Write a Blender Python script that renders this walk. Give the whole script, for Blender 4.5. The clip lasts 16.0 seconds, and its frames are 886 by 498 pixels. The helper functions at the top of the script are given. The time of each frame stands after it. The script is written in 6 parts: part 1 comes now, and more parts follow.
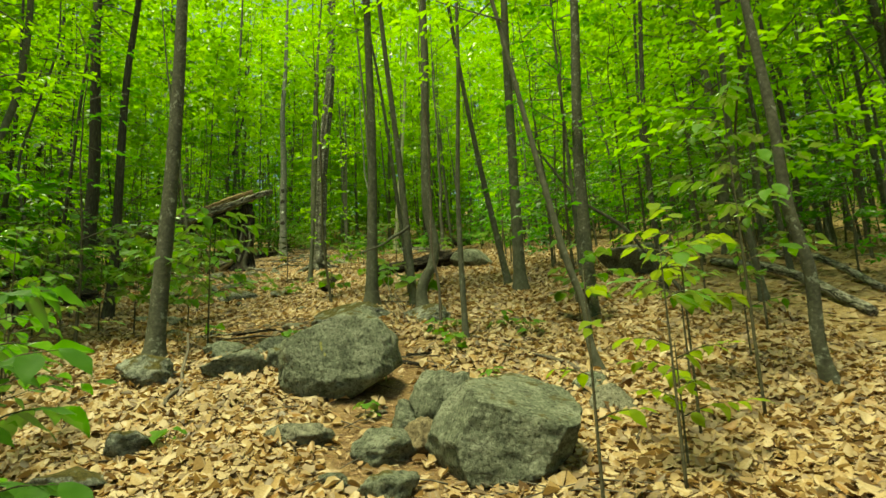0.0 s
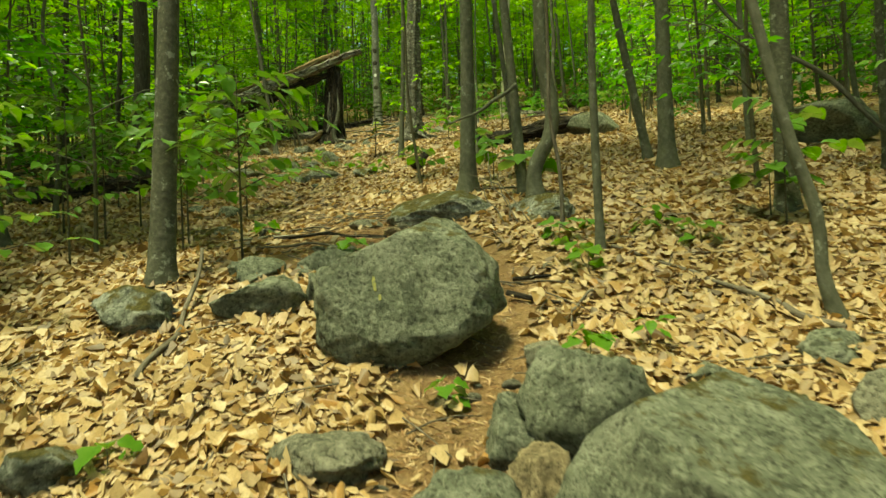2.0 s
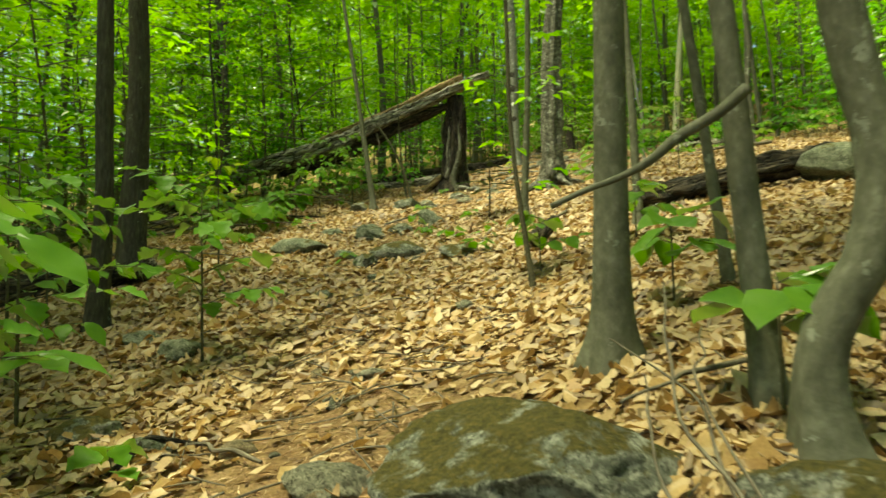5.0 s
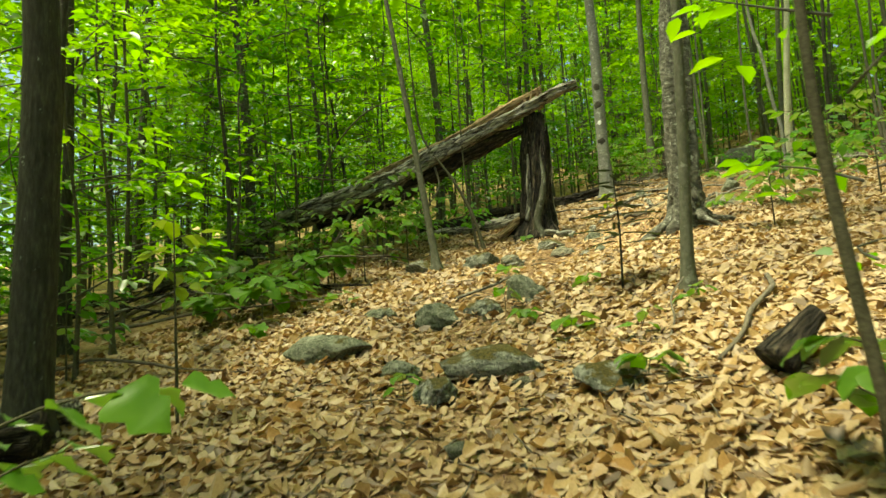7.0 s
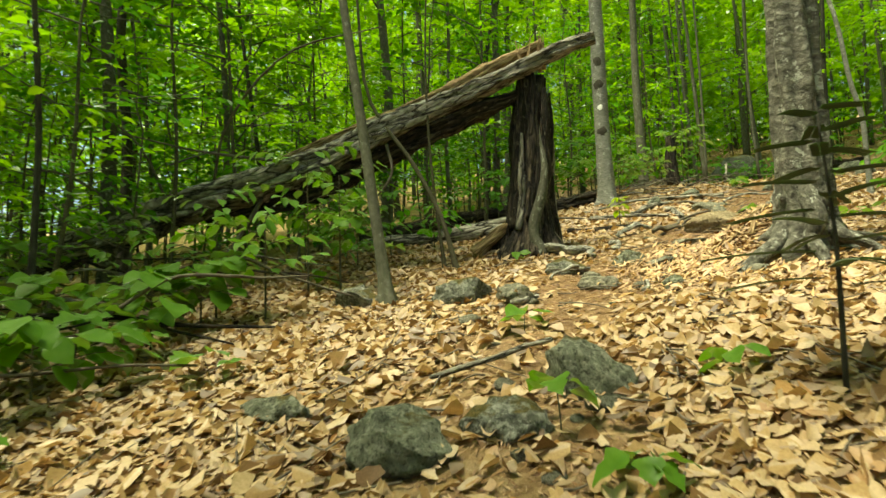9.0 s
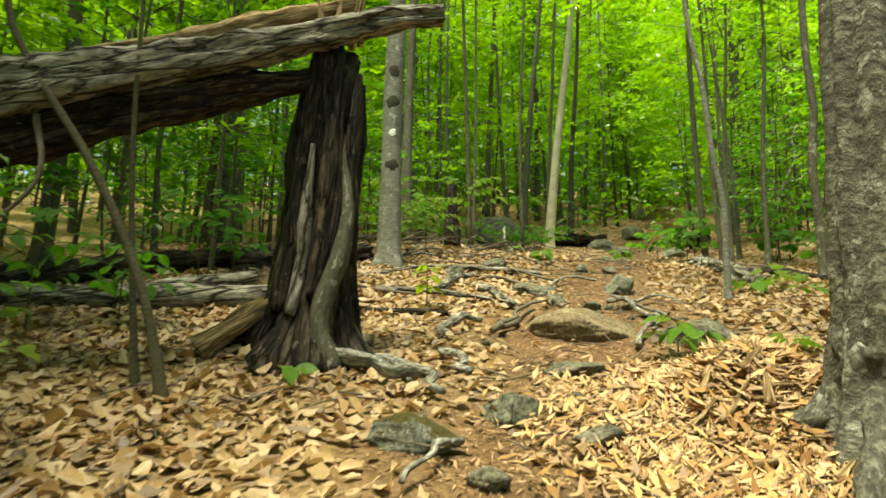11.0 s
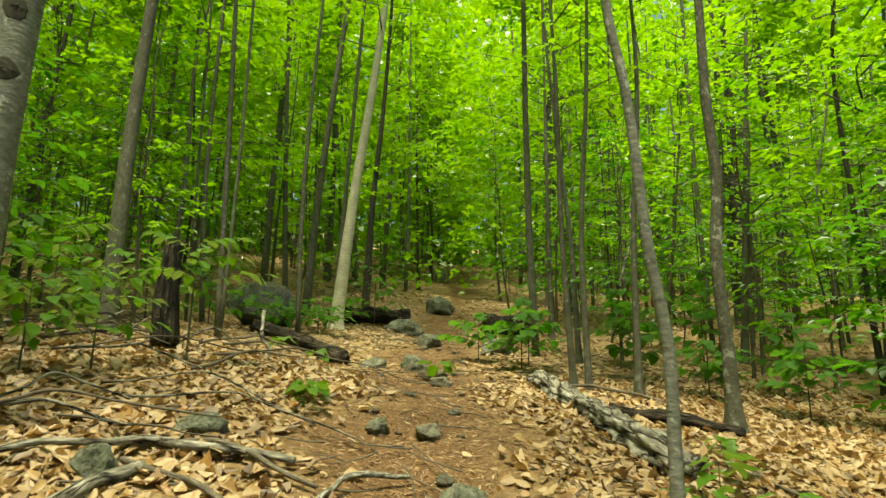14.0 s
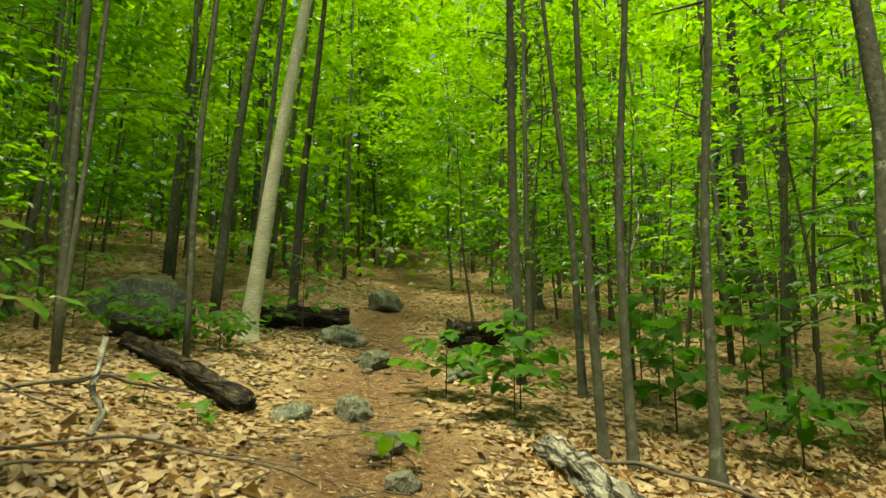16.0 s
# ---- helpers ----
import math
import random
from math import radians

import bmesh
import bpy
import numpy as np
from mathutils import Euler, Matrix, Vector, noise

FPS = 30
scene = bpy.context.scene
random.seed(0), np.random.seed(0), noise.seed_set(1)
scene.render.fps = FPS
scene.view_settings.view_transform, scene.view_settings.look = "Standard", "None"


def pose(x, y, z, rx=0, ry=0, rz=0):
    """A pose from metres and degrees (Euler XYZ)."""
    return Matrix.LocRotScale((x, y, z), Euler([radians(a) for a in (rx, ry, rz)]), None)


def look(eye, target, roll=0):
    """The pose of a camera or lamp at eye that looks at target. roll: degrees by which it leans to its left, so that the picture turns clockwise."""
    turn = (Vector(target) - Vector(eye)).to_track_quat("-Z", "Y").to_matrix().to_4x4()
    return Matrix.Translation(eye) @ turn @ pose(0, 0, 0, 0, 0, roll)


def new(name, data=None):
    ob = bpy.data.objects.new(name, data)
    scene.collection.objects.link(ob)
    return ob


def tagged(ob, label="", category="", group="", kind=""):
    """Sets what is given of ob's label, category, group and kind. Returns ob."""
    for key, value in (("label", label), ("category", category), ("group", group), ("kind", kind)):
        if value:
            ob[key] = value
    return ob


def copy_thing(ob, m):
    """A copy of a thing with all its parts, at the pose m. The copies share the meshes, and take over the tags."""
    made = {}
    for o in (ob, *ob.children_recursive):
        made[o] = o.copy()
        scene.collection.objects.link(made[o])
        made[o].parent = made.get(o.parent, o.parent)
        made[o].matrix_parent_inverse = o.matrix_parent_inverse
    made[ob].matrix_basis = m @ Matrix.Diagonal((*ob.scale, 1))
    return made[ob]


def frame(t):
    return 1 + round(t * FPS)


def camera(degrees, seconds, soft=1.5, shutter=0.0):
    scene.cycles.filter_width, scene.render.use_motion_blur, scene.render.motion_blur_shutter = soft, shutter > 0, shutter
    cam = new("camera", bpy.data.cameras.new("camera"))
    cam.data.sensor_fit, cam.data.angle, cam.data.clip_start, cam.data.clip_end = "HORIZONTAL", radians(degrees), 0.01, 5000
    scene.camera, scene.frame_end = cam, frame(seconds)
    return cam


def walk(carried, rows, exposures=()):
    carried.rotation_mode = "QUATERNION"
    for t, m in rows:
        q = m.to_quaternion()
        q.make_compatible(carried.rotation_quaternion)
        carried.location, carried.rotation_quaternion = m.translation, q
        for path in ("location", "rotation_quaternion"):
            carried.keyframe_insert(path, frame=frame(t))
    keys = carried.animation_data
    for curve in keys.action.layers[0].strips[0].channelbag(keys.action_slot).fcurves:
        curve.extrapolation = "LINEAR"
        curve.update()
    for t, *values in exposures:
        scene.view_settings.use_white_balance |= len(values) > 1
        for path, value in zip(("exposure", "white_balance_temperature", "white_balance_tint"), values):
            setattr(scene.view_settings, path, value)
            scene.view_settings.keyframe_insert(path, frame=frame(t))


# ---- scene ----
from mathutils.bvhtree import BVHTree

cam = camera(66.2, 16.0, soft=1.5, shutter=0.25)
PATH = [
    (0, (0.147, 0.037, 1.552), (0.124, 1.996, 1.954), -2.7),
    (0.5, (0.24, 0.596, 1.715), (0.147, 2.572, 2.009), -2.8),
    (1, (0.329, 1.183, 1.78), (0.137, 3.166, 1.963), -2.6),
    (1.5, (0.282, 1.75, 1.896), (-0.068, 3.718, 1.986), -2.5),
    (2, (0.009, 2.368, 2.079), (-0.348, 4.336, 2.101), -2.3),
    (2.5, (-0.281, 3.028, 2.375), (-0.549, 5.01, 2.4), -2.5),
    (3, (-0.416, 3.776, 2.618), (-0.623, 5.763, 2.701), -3.2),
    (3.5, (-0.447, 4.582, 2.664), (-0.682, 6.565, 2.78), -2.4),
    (4, (-0.312, 5.32, 2.806), (-0.739, 7.27, 2.938), -1.9),
    (4.5, (-0.333, 6.066, 3.005), (-0.938, 7.967, 3.143), -1.5),
    (5, (-0.462, 6.672, 3.1), (-1.27, 8.497, 3.229), -1.5),
    (5.2, (-0.582, 6.914, 3.136), (-1.471, 8.701, 3.263), -1.2),
    (7.3, (-2.482, 9.921, 3.999), (-3.419, 11.67, 4.251), -3.9),
    (7.5, (-2.671, 10.17, 4.082), (-3.592, 11.927, 4.341), -3.8),
    (8, (-3.16, 10.949, 4.208), (-4.045, 12.723, 4.472), -4.1),
    (8.2, (-3.339, 11.272, 4.23), (-4.211, 13.053, 4.494), -4.0),
    (10.3, (-5.255, 14.849, 4.955), (-5.567, 16.807, 5.222), 1.5),
    (10.5, (-5.393, 15.136, 5.072), (-5.583, 17.108, 5.347), 1.5),
    (11, (-5.452, 15.748, 5.279), (-5.391, 17.718, 5.614), 1.0),
    (11.5, (-5.381, 16.365, 5.514), (-5.152, 18.313, 5.902), 0.8),
    (12, (-5.243, 17.065, 5.789), (-4.845, 18.98, 6.207), 1.0),
    (12.5, (-5.112, 17.647, 6.062), (-4.633, 19.539, 6.501), 1.0),
    (13, (-4.96, 18.3, 6.278), (-4.404, 20.17, 6.72), 1.1),
    (13.5, (-4.791, 18.914, 6.422), (-4.17, 20.757, 6.889), 1.0),
    (14, (-4.611, 19.493, 6.56), (-3.977, 21.329, 7.037), 1.0),
    (14.5, (-4.41, 20.174, 6.705), (-3.748, 22.008, 7.15), 1.3),
    (15, (-4.194, 20.901, 6.891), (-3.508, 22.724, 7.346), 1.4),
    (15.5, (-3.995, 21.586, 7.062), (-3.248, 23.39, 7.496), 0.4),
    (16, (-3.825, 22.235, 7.358), (-3.021, 24.018, 7.775), 0.7),
]
walk(cam, [(t, look(eye, target, roll)) for t, eye, target, roll in PATH],
     exposures=[(0, 0.5, 8500, -27), (2.5, 0.7, 8500, -25), (5, 1.0, 8100, -19), (8, 1.08, 7600, -11), (11, 1.0, 7200, -4), (13, 0.85, 7400, -6), (16, 0.75, 7700, -13)])

# ---- light ----
SUN_ELEV, SUN_ROT = radians(72), radians(215)
world = bpy.data.worlds.new("sky")
scene.world = world
world.use_nodes = True
wn = world.node_tree.nodes
sky = wn.new("ShaderNodeTexSky")
sky.sky_type, sky.sun_disc = "NISHITA", False
sky.sun_elevation, sky.sun_rotation = SUN_ELEV, SUN_ROT
sky.air_density, sky.dust_density = 1.0, 3.0
world.node_tree.links.new(sky.outputs[0], wn["Background"].inputs[0])
wn["Background"].inputs[1].default_value = 0.12
sun = new("sun", bpy.data.lights.new("sun", "SUN"))
sun.data.energy, sun.data.angle, sun.data.color = 5.0, radians(14), (1.0, 0.92, 0.74)
sun_way = Vector((math.sin(SUN_ROT) * math.cos(SUN_ELEV), math.cos(SUN_ROT) * math.cos(SUN_ELEV), math.sin(SUN_ELEV)))
sun.matrix_world = look((0, 0, 40), Vector((0, 0, 40)) - sun_way)


# ---- materials ----
def material(name):
    m = bpy.data.materials.new(name)
    m.use_nodes = True
    nt = m.node_tree
    return m, nt, nt.nodes["Principled BSDF"]


def node(nt, kind, **values):
    n = nt.nodes.new("ShaderNode" + kind)
    for k, v in values.items():
        n.inputs[k].default_value = v
    return n


def ramp(nt, source, stops):
    n = nt.nodes.new("ShaderNodeValToRGB")
    nt.links.new(source, n.inputs[0])
    while len(n.color_ramp.elements) < len(stops):
        n.color_ramp.elements.new(0.5)
    for e, (p, c) in zip(n.color_ramp.elements, stops):
        e.position, e.color = p, (*c, 1) if len(c) == 3 else c
    return n.outputs[0]


def noise_of(nt, scale, detail=4.0, vector=None, rough=0.55, distort=0.0):
    n = node(nt, "TexNoise", Scale=scale, Detail=detail, Roughness=rough, Distortion=distort)
    if vector is not None:
        nt.links.new(vector, n.inputs["Vector"])
    return n.outputs["Fac"]


def coords(nt, scale=(1, 1, 1)):
    tc = nt.nodes.new("ShaderNodeTexCoord")
    mp = node(nt, "Mapping", Scale=scale)
    nt.links.new(tc.outputs["Object"], mp.inputs["Vector"])
    return mp.outputs[0]


def bark_coords(nt, scale=(1, 1, 1)):
    """Round and along a limb, in metres."""
    at = nt.nodes.new("ShaderNodeAttribute")
    at.attribute_name = "bark"
    mp = node(nt, "Mapping", Scale=scale)
    nt.links.new(at.outputs["Vector"], mp.inputs["Vector"])
    return mp.outputs[0]


def mix(nt, fac, a, b, blend="MIX"):
    n = nt.nodes.new("ShaderNodeMix")
    n.data_type, n.blend_type = "RGBA", blend
    for socket, v in ((n.inputs[0], fac), (n.inputs[6], a), (n.inputs[7], b)):
        if isinstance(v, (int, float)):
            socket.default_value = v
        elif isinstance(v, tuple):
            socket.default_value = (*v, 1)
        else:
            nt.links.new(v, socket)
    return n.outputs[2]


def maths(nt, op, a, b=0.0):
    n = nt.nodes.new("ShaderNodeMath")
    n.operation, n.use_clamp = op, op == "MULTIPLY"
    for socket, v in ((n.inputs[0], a), (n.inputs[1], b)):
        if isinstance(v, (int, float)):
            socket.default_value = v
        else:
            nt.links.new(v, socket)
    return n.outputs[0]


def relief(nt, bsdf, height, strength, distance):
    b = node(nt, "Bump", Strength=strength, Distance=distance)
    nt.links.new(height, b.inputs["Height"])
    nt.links.new(b.outputs[0], bsdf.inputs["Normal"])


def rock_material(name, dark, mid, light, moss):
    m, nt, b = material(name)
    v = coords(nt)
    oi = nt.nodes.new("ShaderNodeObjectInfo")
    shift = nt.nodes.new("ShaderNodeVectorMath")
    shift.operation = "ADD"
    nt.links.new(v, shift.inputs[0])
    nt.links.new(maths(nt, "MULTIPLY", oi.outputs["Random"], 1.0), shift.inputs[1])
    v = shift.outputs[0]
    big = noise_of(nt, 5.0, 6.0, v, 0.6)
    fine = noise_of(nt, 42.0, 8.0, v, 0.75)
    col = ramp(nt, big, [(0.3, dark), (0.5, mid), (0.72, light)])
    spots = ramp(nt, noise_of(nt, 26.0, 6.0, v, 0.75), [(0.5, (0, 0, 0)), (0.58, (1, 1, 1))])
    col = mix(nt, maths(nt, "MULTIPLY", spots, 0.4), col, tuple(min(1, c * 1.45) for c in light))
    pits = ramp(nt, fine, [(0.38, (0.16, 0.16, 0.13)), (0.5, (0.85, 0.85, 0.82)), (0.75, (1.0, 1.0, 0.97))])
    col = mix(nt, 0.9, col, pits, "MULTIPLY")
    geo = nt.nodes.new("ShaderNodeNewGeometry")
    sep = nt.nodes.new("ShaderNodeSeparateXYZ")
    nt.links.new(geo.outputs["Normal"], sep.inputs[0])
    mossy = maths(nt, "MULTIPLY", maths(nt, "ADD", maths(nt, "MULTIPLY", sep.outputs[2], 0.5), noise_of(nt, 6.0, 5.0, v, 0.65)), 0.6)
    mossy = ramp(nt, mossy, [(min(0.99, 0.75 - 0.6 * moss), (0, 0, 0)), (min(1.0, 0.81 - 0.6 * moss), (1, 1, 1))])
    moss_col = ramp(nt, noise_of(nt, 38.0, 5.0, v, 0.7), [(0.3, (0.03, 0.028, 0.008)), (0.55, (0.085, 0.07, 0.018)), (0.75, (0.17, 0.12, 0.035))])
    col = mix(nt, mossy, col, moss_col)
    nt.links.new(col, b.inputs["Base Color"])
    b.inputs["Roughness"].default_value = 0.9
    b.inputs["Specular IOR Level"].default_value = 0.25
    h = maths(nt, "ADD", fine, maths(nt, "MULTIPLY", big, 0.8))
    relief(nt, b, h, 1.0, 0.03)
    return m


ROCK = rock_material("lichened_granite", (0.07, 0.078, 0.055), (0.165, 0.175, 0.128), (0.3, 0.305, 0.24), 0.27)
ROCK_PALE = rock_material("pale_stone", (0.1, 0.1, 0.075), (0.19, 0.18, 0.135), (0.33, 0.31, 0.24), 0.16)
ROCK_MOSSY = rock_material("mossy_stone", (0.07, 0.075, 0.06), (0.16, 0.165, 0.135), (0.42, 0.42, 0.37), 0.44)
# granite at about half tone: the undergrowth's shade is put into its colour
ROCK_SHADED = rock_material("shaded_stone", (0.035, 0.04, 0.03), (0.085, 0.095, 0.07), (0.17, 0.18, 0.135), 0.36)
CRUMBLED = rock_material("crumbled_wood", (0.2, 0.11, 0.045), (0.42, 0.27, 0.12), (0.56, 0.39, 0.19), -0.6)
ROCK_BROWN = rock_material("brown_stone", (0.13, 0.1, 0.06), (0.26, 0.2, 0.12), (0.4, 0.32, 0.21), 0.05)


def bark_material(name, dark, mid, light, streak, scale=(1, 1, 1), bump=0.5, lichen=0.0, lichen_colour=(0.3, 0.32, 0.27), bands=0.0, deep=0.02, sharp=0.22, plates=None):
    m, nt, b = material(name)
    v = bark_coords(nt, scale)
    plain = bark_coords(nt)
    big = noise_of(nt, 4.0, 5.0, plain, 0.6)
    grain = noise_of(nt, streak, 6.0, v, 0.65)
    col = ramp(nt, grain, [(0.5 - sharp, dark), (0.51, mid), (0.5 + sharp, light)])
    col = mix(nt, 0.7, col, ramp(nt, big, [(0.3, (0.55, 0.55, 0.5)), (0.7, (1.0, 1.0, 0.98))]), "MULTIPLY")
    if bands:
        bv = bark_coords(nt, (3, 3, 26))
        dash = ramp(nt, noise_of(nt, 2.6, 3.0, bv, 0.6), [(0.66, (0, 0, 0)), (0.7, (1, 1, 1))])
        col = mix(nt, maths(nt, "MULTIPLY", dash, bands), col, tuple(c * 0.28 for c in mid))
    if lichen:
        spots = ramp(nt, noise_of(nt, 9.0, 5.0, plain, 0.7), [(0.68 - lichen * 0.2, (0, 0, 0)), (0.72 - lichen * 0.2, (1, 1, 1))])
        col = mix(nt, maths(nt, "MULTIPLY", spots, 0.75), col, lichen_colour)
    high = maths(nt, "ADD", grain, maths(nt, "MULTIPLY", big, 0.4))
    if plates:
        pv = bark_coords(nt, plates)
        wob = nt.nodes.new("ShaderNodeVectorMath")
        wob.operation = "ADD"
        nt.links.new(pv, wob.inputs[0])
        nt.links.new(maths(nt, "MULTIPLY", noise_of(nt, 2.5, 4.0, pv, 0.6), 0.9), wob.inputs[1])
        vor = node(nt, "TexVoronoi", Scale=1.0, Randomness=1.0)
        vor.feature = "DISTANCE_TO_EDGE"
        nt.links.new(wob.outputs[0], vor.inputs["Vector"])
        crack = ramp(nt, vor.outputs["Distance"], [(0.01, (0, 0, 0)), (0.1, (1, 1, 1))])
        col = mix(nt, maths(nt, "SUBTRACT", 1.0, crack), col, tuple(c * 0.5 for c in dark))
        high = maths(nt, "ADD", high, crack)
    nt.links.new(col, b.inputs["Base Color"])
    b.inputs["Roughness"].default_value = 0.88
    b.inputs["Specular IOR Level"].default_value = 0.25
    relief(nt, b, high, bump, deep)
    return m


BEECH = bark_material("smooth_grey_bark", (0.062, 0.063, 0.042), (0.105, 0.104, 0.074), (0.16, 0.158, 0.12), 9.0, (2.2, 2.2, 1.6), 0.35, 0.4, (0.2, 0.205, 0.165))
MAPLE = bark_material("lichen_spotted_bark", (0.042, 0.042, 0.028), (0.08, 0.078, 0.055), (0.135, 0.132, 0.1), 9.0, (2.4, 2.4, 3), 0.5, 0.5, (0.24, 0.25, 0.2))
DARK = bark_material("dark_bark", (0.02, 0.018, 0.013), (0.05, 0.045, 0.033), (0.095, 0.088, 0.066), 9.0, (4, 4, 1), 0.8, 0.1)
BIRCH = bark_material("yellow_birch_bark", (0.34, 0.31, 0.22), (0.52, 0.485, 0.36), (0.68, 0.64, 0.5), 6.0, (2, 2, 12), 0.3, 0.0, bands=0.9)
BLAZED = bark_material("blotched_grey_bark", (0.1, 0.1, 0.085), (0.19, 0.19, 0.165), (0.28, 0.28, 0.25), 8.0, (1.6, 1.6, 6), 0.5, 0.5, (0.36, 0.37, 0.33), bands=0.35)
ROUGH = bark_material("flaking_rough_bark", (0.03, 0.027, 0.021), (0.11, 0.105, 0.085), (0.28, 0.27, 0.225), 5.0, (3.4, 3.4, 4.2), 0.9, 0.5, (0.34, 0.35, 0.3), deep=0.05, sharp=0.2)
DEAD = bark_material("weathered_dead_wood", (0.045, 0.039, 0.03), (0.26, 0.24, 0.2), (0.56, 0.53, 0.47), 5.0, (4.5, 4.5, 1.4), 0.8, 0.3, (0.4, 0.38, 0.33), deep=0.04, sharp=0.2, plates=(11, 11, 2.4))
SPLINTER = bark_material("splintered_yellow_wood", (0.09, 0.055, 0.025), (0.27, 0.18, 0.09), (0.52, 0.39, 0.22), 6.0, (9, 9, 1), 1.0, sharp=0.12)
ROTTEN = bark_material("rotten_dark_wood", (0.01, 0.008, 0.006), (0.042, 0.032, 0.022), (0.13, 0.102, 0.072), 5.0, (4.5, 4.5, 1.3), 0.9, 0.35, (0.17, 0.145, 0.1), deep=0.05, sharp=0.17, plates=(16, 16, 2.2))
TWIG = bark_material("grey_twig_bark", (0.06, 0.05, 0.038), (0.13, 0.108, 0.082), (0.25, 0.22, 0.175), 12.0, (6, 6, 1), 0.5)
ROOT = bark_material("bleached_root_wood", (0.09, 0.085, 0.07), (0.22, 0.21, 0.18), (0.5, 0.48, 0.43), 9.0, (5, 5, 2), 1.0, sharp=0.12)
BRANCH, nt, b = material("grey_branch_bark")
nt.links.new(ramp(nt, noise_of(nt, 18.0, 4.0, coords(nt)), [(0.3, (0.05, 0.047, 0.034)), (0.7, (0.12, 0.115, 0.085))]), b.inputs["Base Color"])
b.inputs["Roughness"].default_value = 0.9
STEM = bark_material("green_brown_stem", (0.045, 0.04, 0.022), (0.085, 0.075, 0.045), (0.13, 0.12, 0.075), 12.0, (3, 3, 6), 0.3)


def leaf_material(name, colours, through_colours, share=0.5, rough=0.5, gloss=0.2, veins=0.35, spray=0.6):
    m = bpy.data.materials.new(name)
    m.use_nodes = True
    nt = m.node_tree
    nt.nodes.remove(nt.nodes["Principled BSDF"])
    geo = nt.nodes.new("ShaderNodeNewGeometry")
    pick = geo.outputs["Random Per Island"]
    if spray:
        tone = ramp(nt, noise_of(nt, 1.4, 3.0, coords(nt), 0.6), [(0.3, (0, 0, 0)), (0.7, (1, 1, 1))])
        pick = maths(nt, "ADD", maths(nt, "MULTIPLY", pick, 1 - spray), maths(nt, "MULTIPLY", tone, spray))
    vein = noise_of(nt, 85.0, 5.0, coords(nt), 0.7)
    a = mix(nt, veins, ramp(nt, pick, colours), ramp(nt, vein, [(0.32, (0.35, 0.33, 0.3)), (0.6, (1, 1, 1))]), "MULTIPLY")
    t = ramp(nt, pick, through_colours)
    d, tr, g = (nt.nodes.new("ShaderNodeBsdf" + k) for k in ("Diffuse", "Translucent", "Glossy"))
    nt.links.new(a, d.inputs[0])
    nt.links.new(t, tr.inputs[0])
    g.inputs["Roughness"].default_value = rough
    m1, m2 = nt.nodes.new("ShaderNodeMixShader"), nt.nodes.new("ShaderNodeMixShader")
    m1.inputs[0].default_value = share
    nt.links.new(d.outputs[0], m1.inputs[1])
    nt.links.new(tr.outputs[0], m1.inputs[2])
    fr = nt.nodes.new("ShaderNodeFresnel")
    fr.inputs[0].default_value = 1.3
    nt.links.new(maths(nt, "MULTIPLY", fr.outputs[0], gloss), m2.inputs[0])
    nt.links.new(m1.outputs[0], m2.inputs[1])
    nt.links.new(g.outputs[0], m2.inputs[2])
    nt.links.new(m2.outputs[0], nt.nodes["Material Output"].inputs[0])
    return m


GREEN = leaf_material("green_leaf", [(0, (0.05, 0.13, 0.012)), (0.5, (0.085, 0.2, 0.016)), (1, (0.14, 0.26, 0.025))],
                      [(0, (0.16, 0.42, 0.01)), (0.5, (0.32, 0.62, 0.016)), (1, (0.52, 0.76, 0.03))])
DEEP = leaf_material("deep_green_leaf", [(0, (0.035, 0.1, 0.015)), (1, (0.07, 0.17, 0.025))], [(0, (0.08, 0.26, 0.012)), (1, (0.17, 0.42, 0.02))])
YELLOW = leaf_material("yellow_green_leaf", [(0, (0.11, 0.19, 0.012)), (1, (0.19, 0.26, 0.02))], [(0, (0.3, 0.47, 0.012)), (1, (0.44, 0.57, 0.03))])
PLANT = leaf_material("undergrowth_leaf", [(0, (0.06, 0.15, 0.018)), (0.5, (0.085, 0.19, 0.02)), (1, (0.12, 0.23, 0.028))], [(0, (0.13, 0.34, 0.012)), (1, (0.26, 0.47, 0.018))], 0.4, 0.4, 0.4, 0.55)
NEEDLE = leaf_material("spruce_needle", [(0, (0.025, 0.05, 0.012)), (1, (0.05, 0.085, 0.02))], [(0, (0.03, 0.07, 0.01)), (1, (0.05, 0.1, 0.015))], 0.2)
LITTER = leaf_material("dry_beech_leaf", [(0, (0.1, 0.055, 0.025)), (0.14, (0.22, 0.13, 0.055)), (0.32, (0.34, 0.22, 0.095)), (0.55, (0.44, 0.3, 0.145)), (0.8, (0.53, 0.39, 0.215)), (0.92, (0.43, 0.28, 0.12)), (1, (0.36, 0.19, 0.065))],
                       [(0, (0.1, 0.05, 0.02)), (0.5, (0.38, 0.23, 0.085)), (1, (0.36, 0.2, 0.065))], 0.3, 0.6, 0.1, 0.6, 0.0)
DUFF = leaf_material("needle_duff", [(0, (0.09, 0.045, 0.022)), (0.5, (0.26, 0.145, 0.07)), (0.85, (0.42, 0.27, 0.14)), (1, (0.58, 0.44, 0.27))],
                     [(0, (0.05, 0.03, 0.01)), (1, (0.1, 0.06, 0.03))], 0.1, 0.7, 0.05, 0.35, 0.0)
CHIP = leaf_material("rotten_wood_chip", [(0, (0.16, 0.08, 0.03)), (0.5, (0.36, 0.21, 0.08)), (1, (0.54, 0.36, 0.16))], [(0, (0.02, 0.01, 0.005)), (1, (0.03, 0.02, 0.01))], 0.02, 0.7, 0.1, 0.35, 0.0)

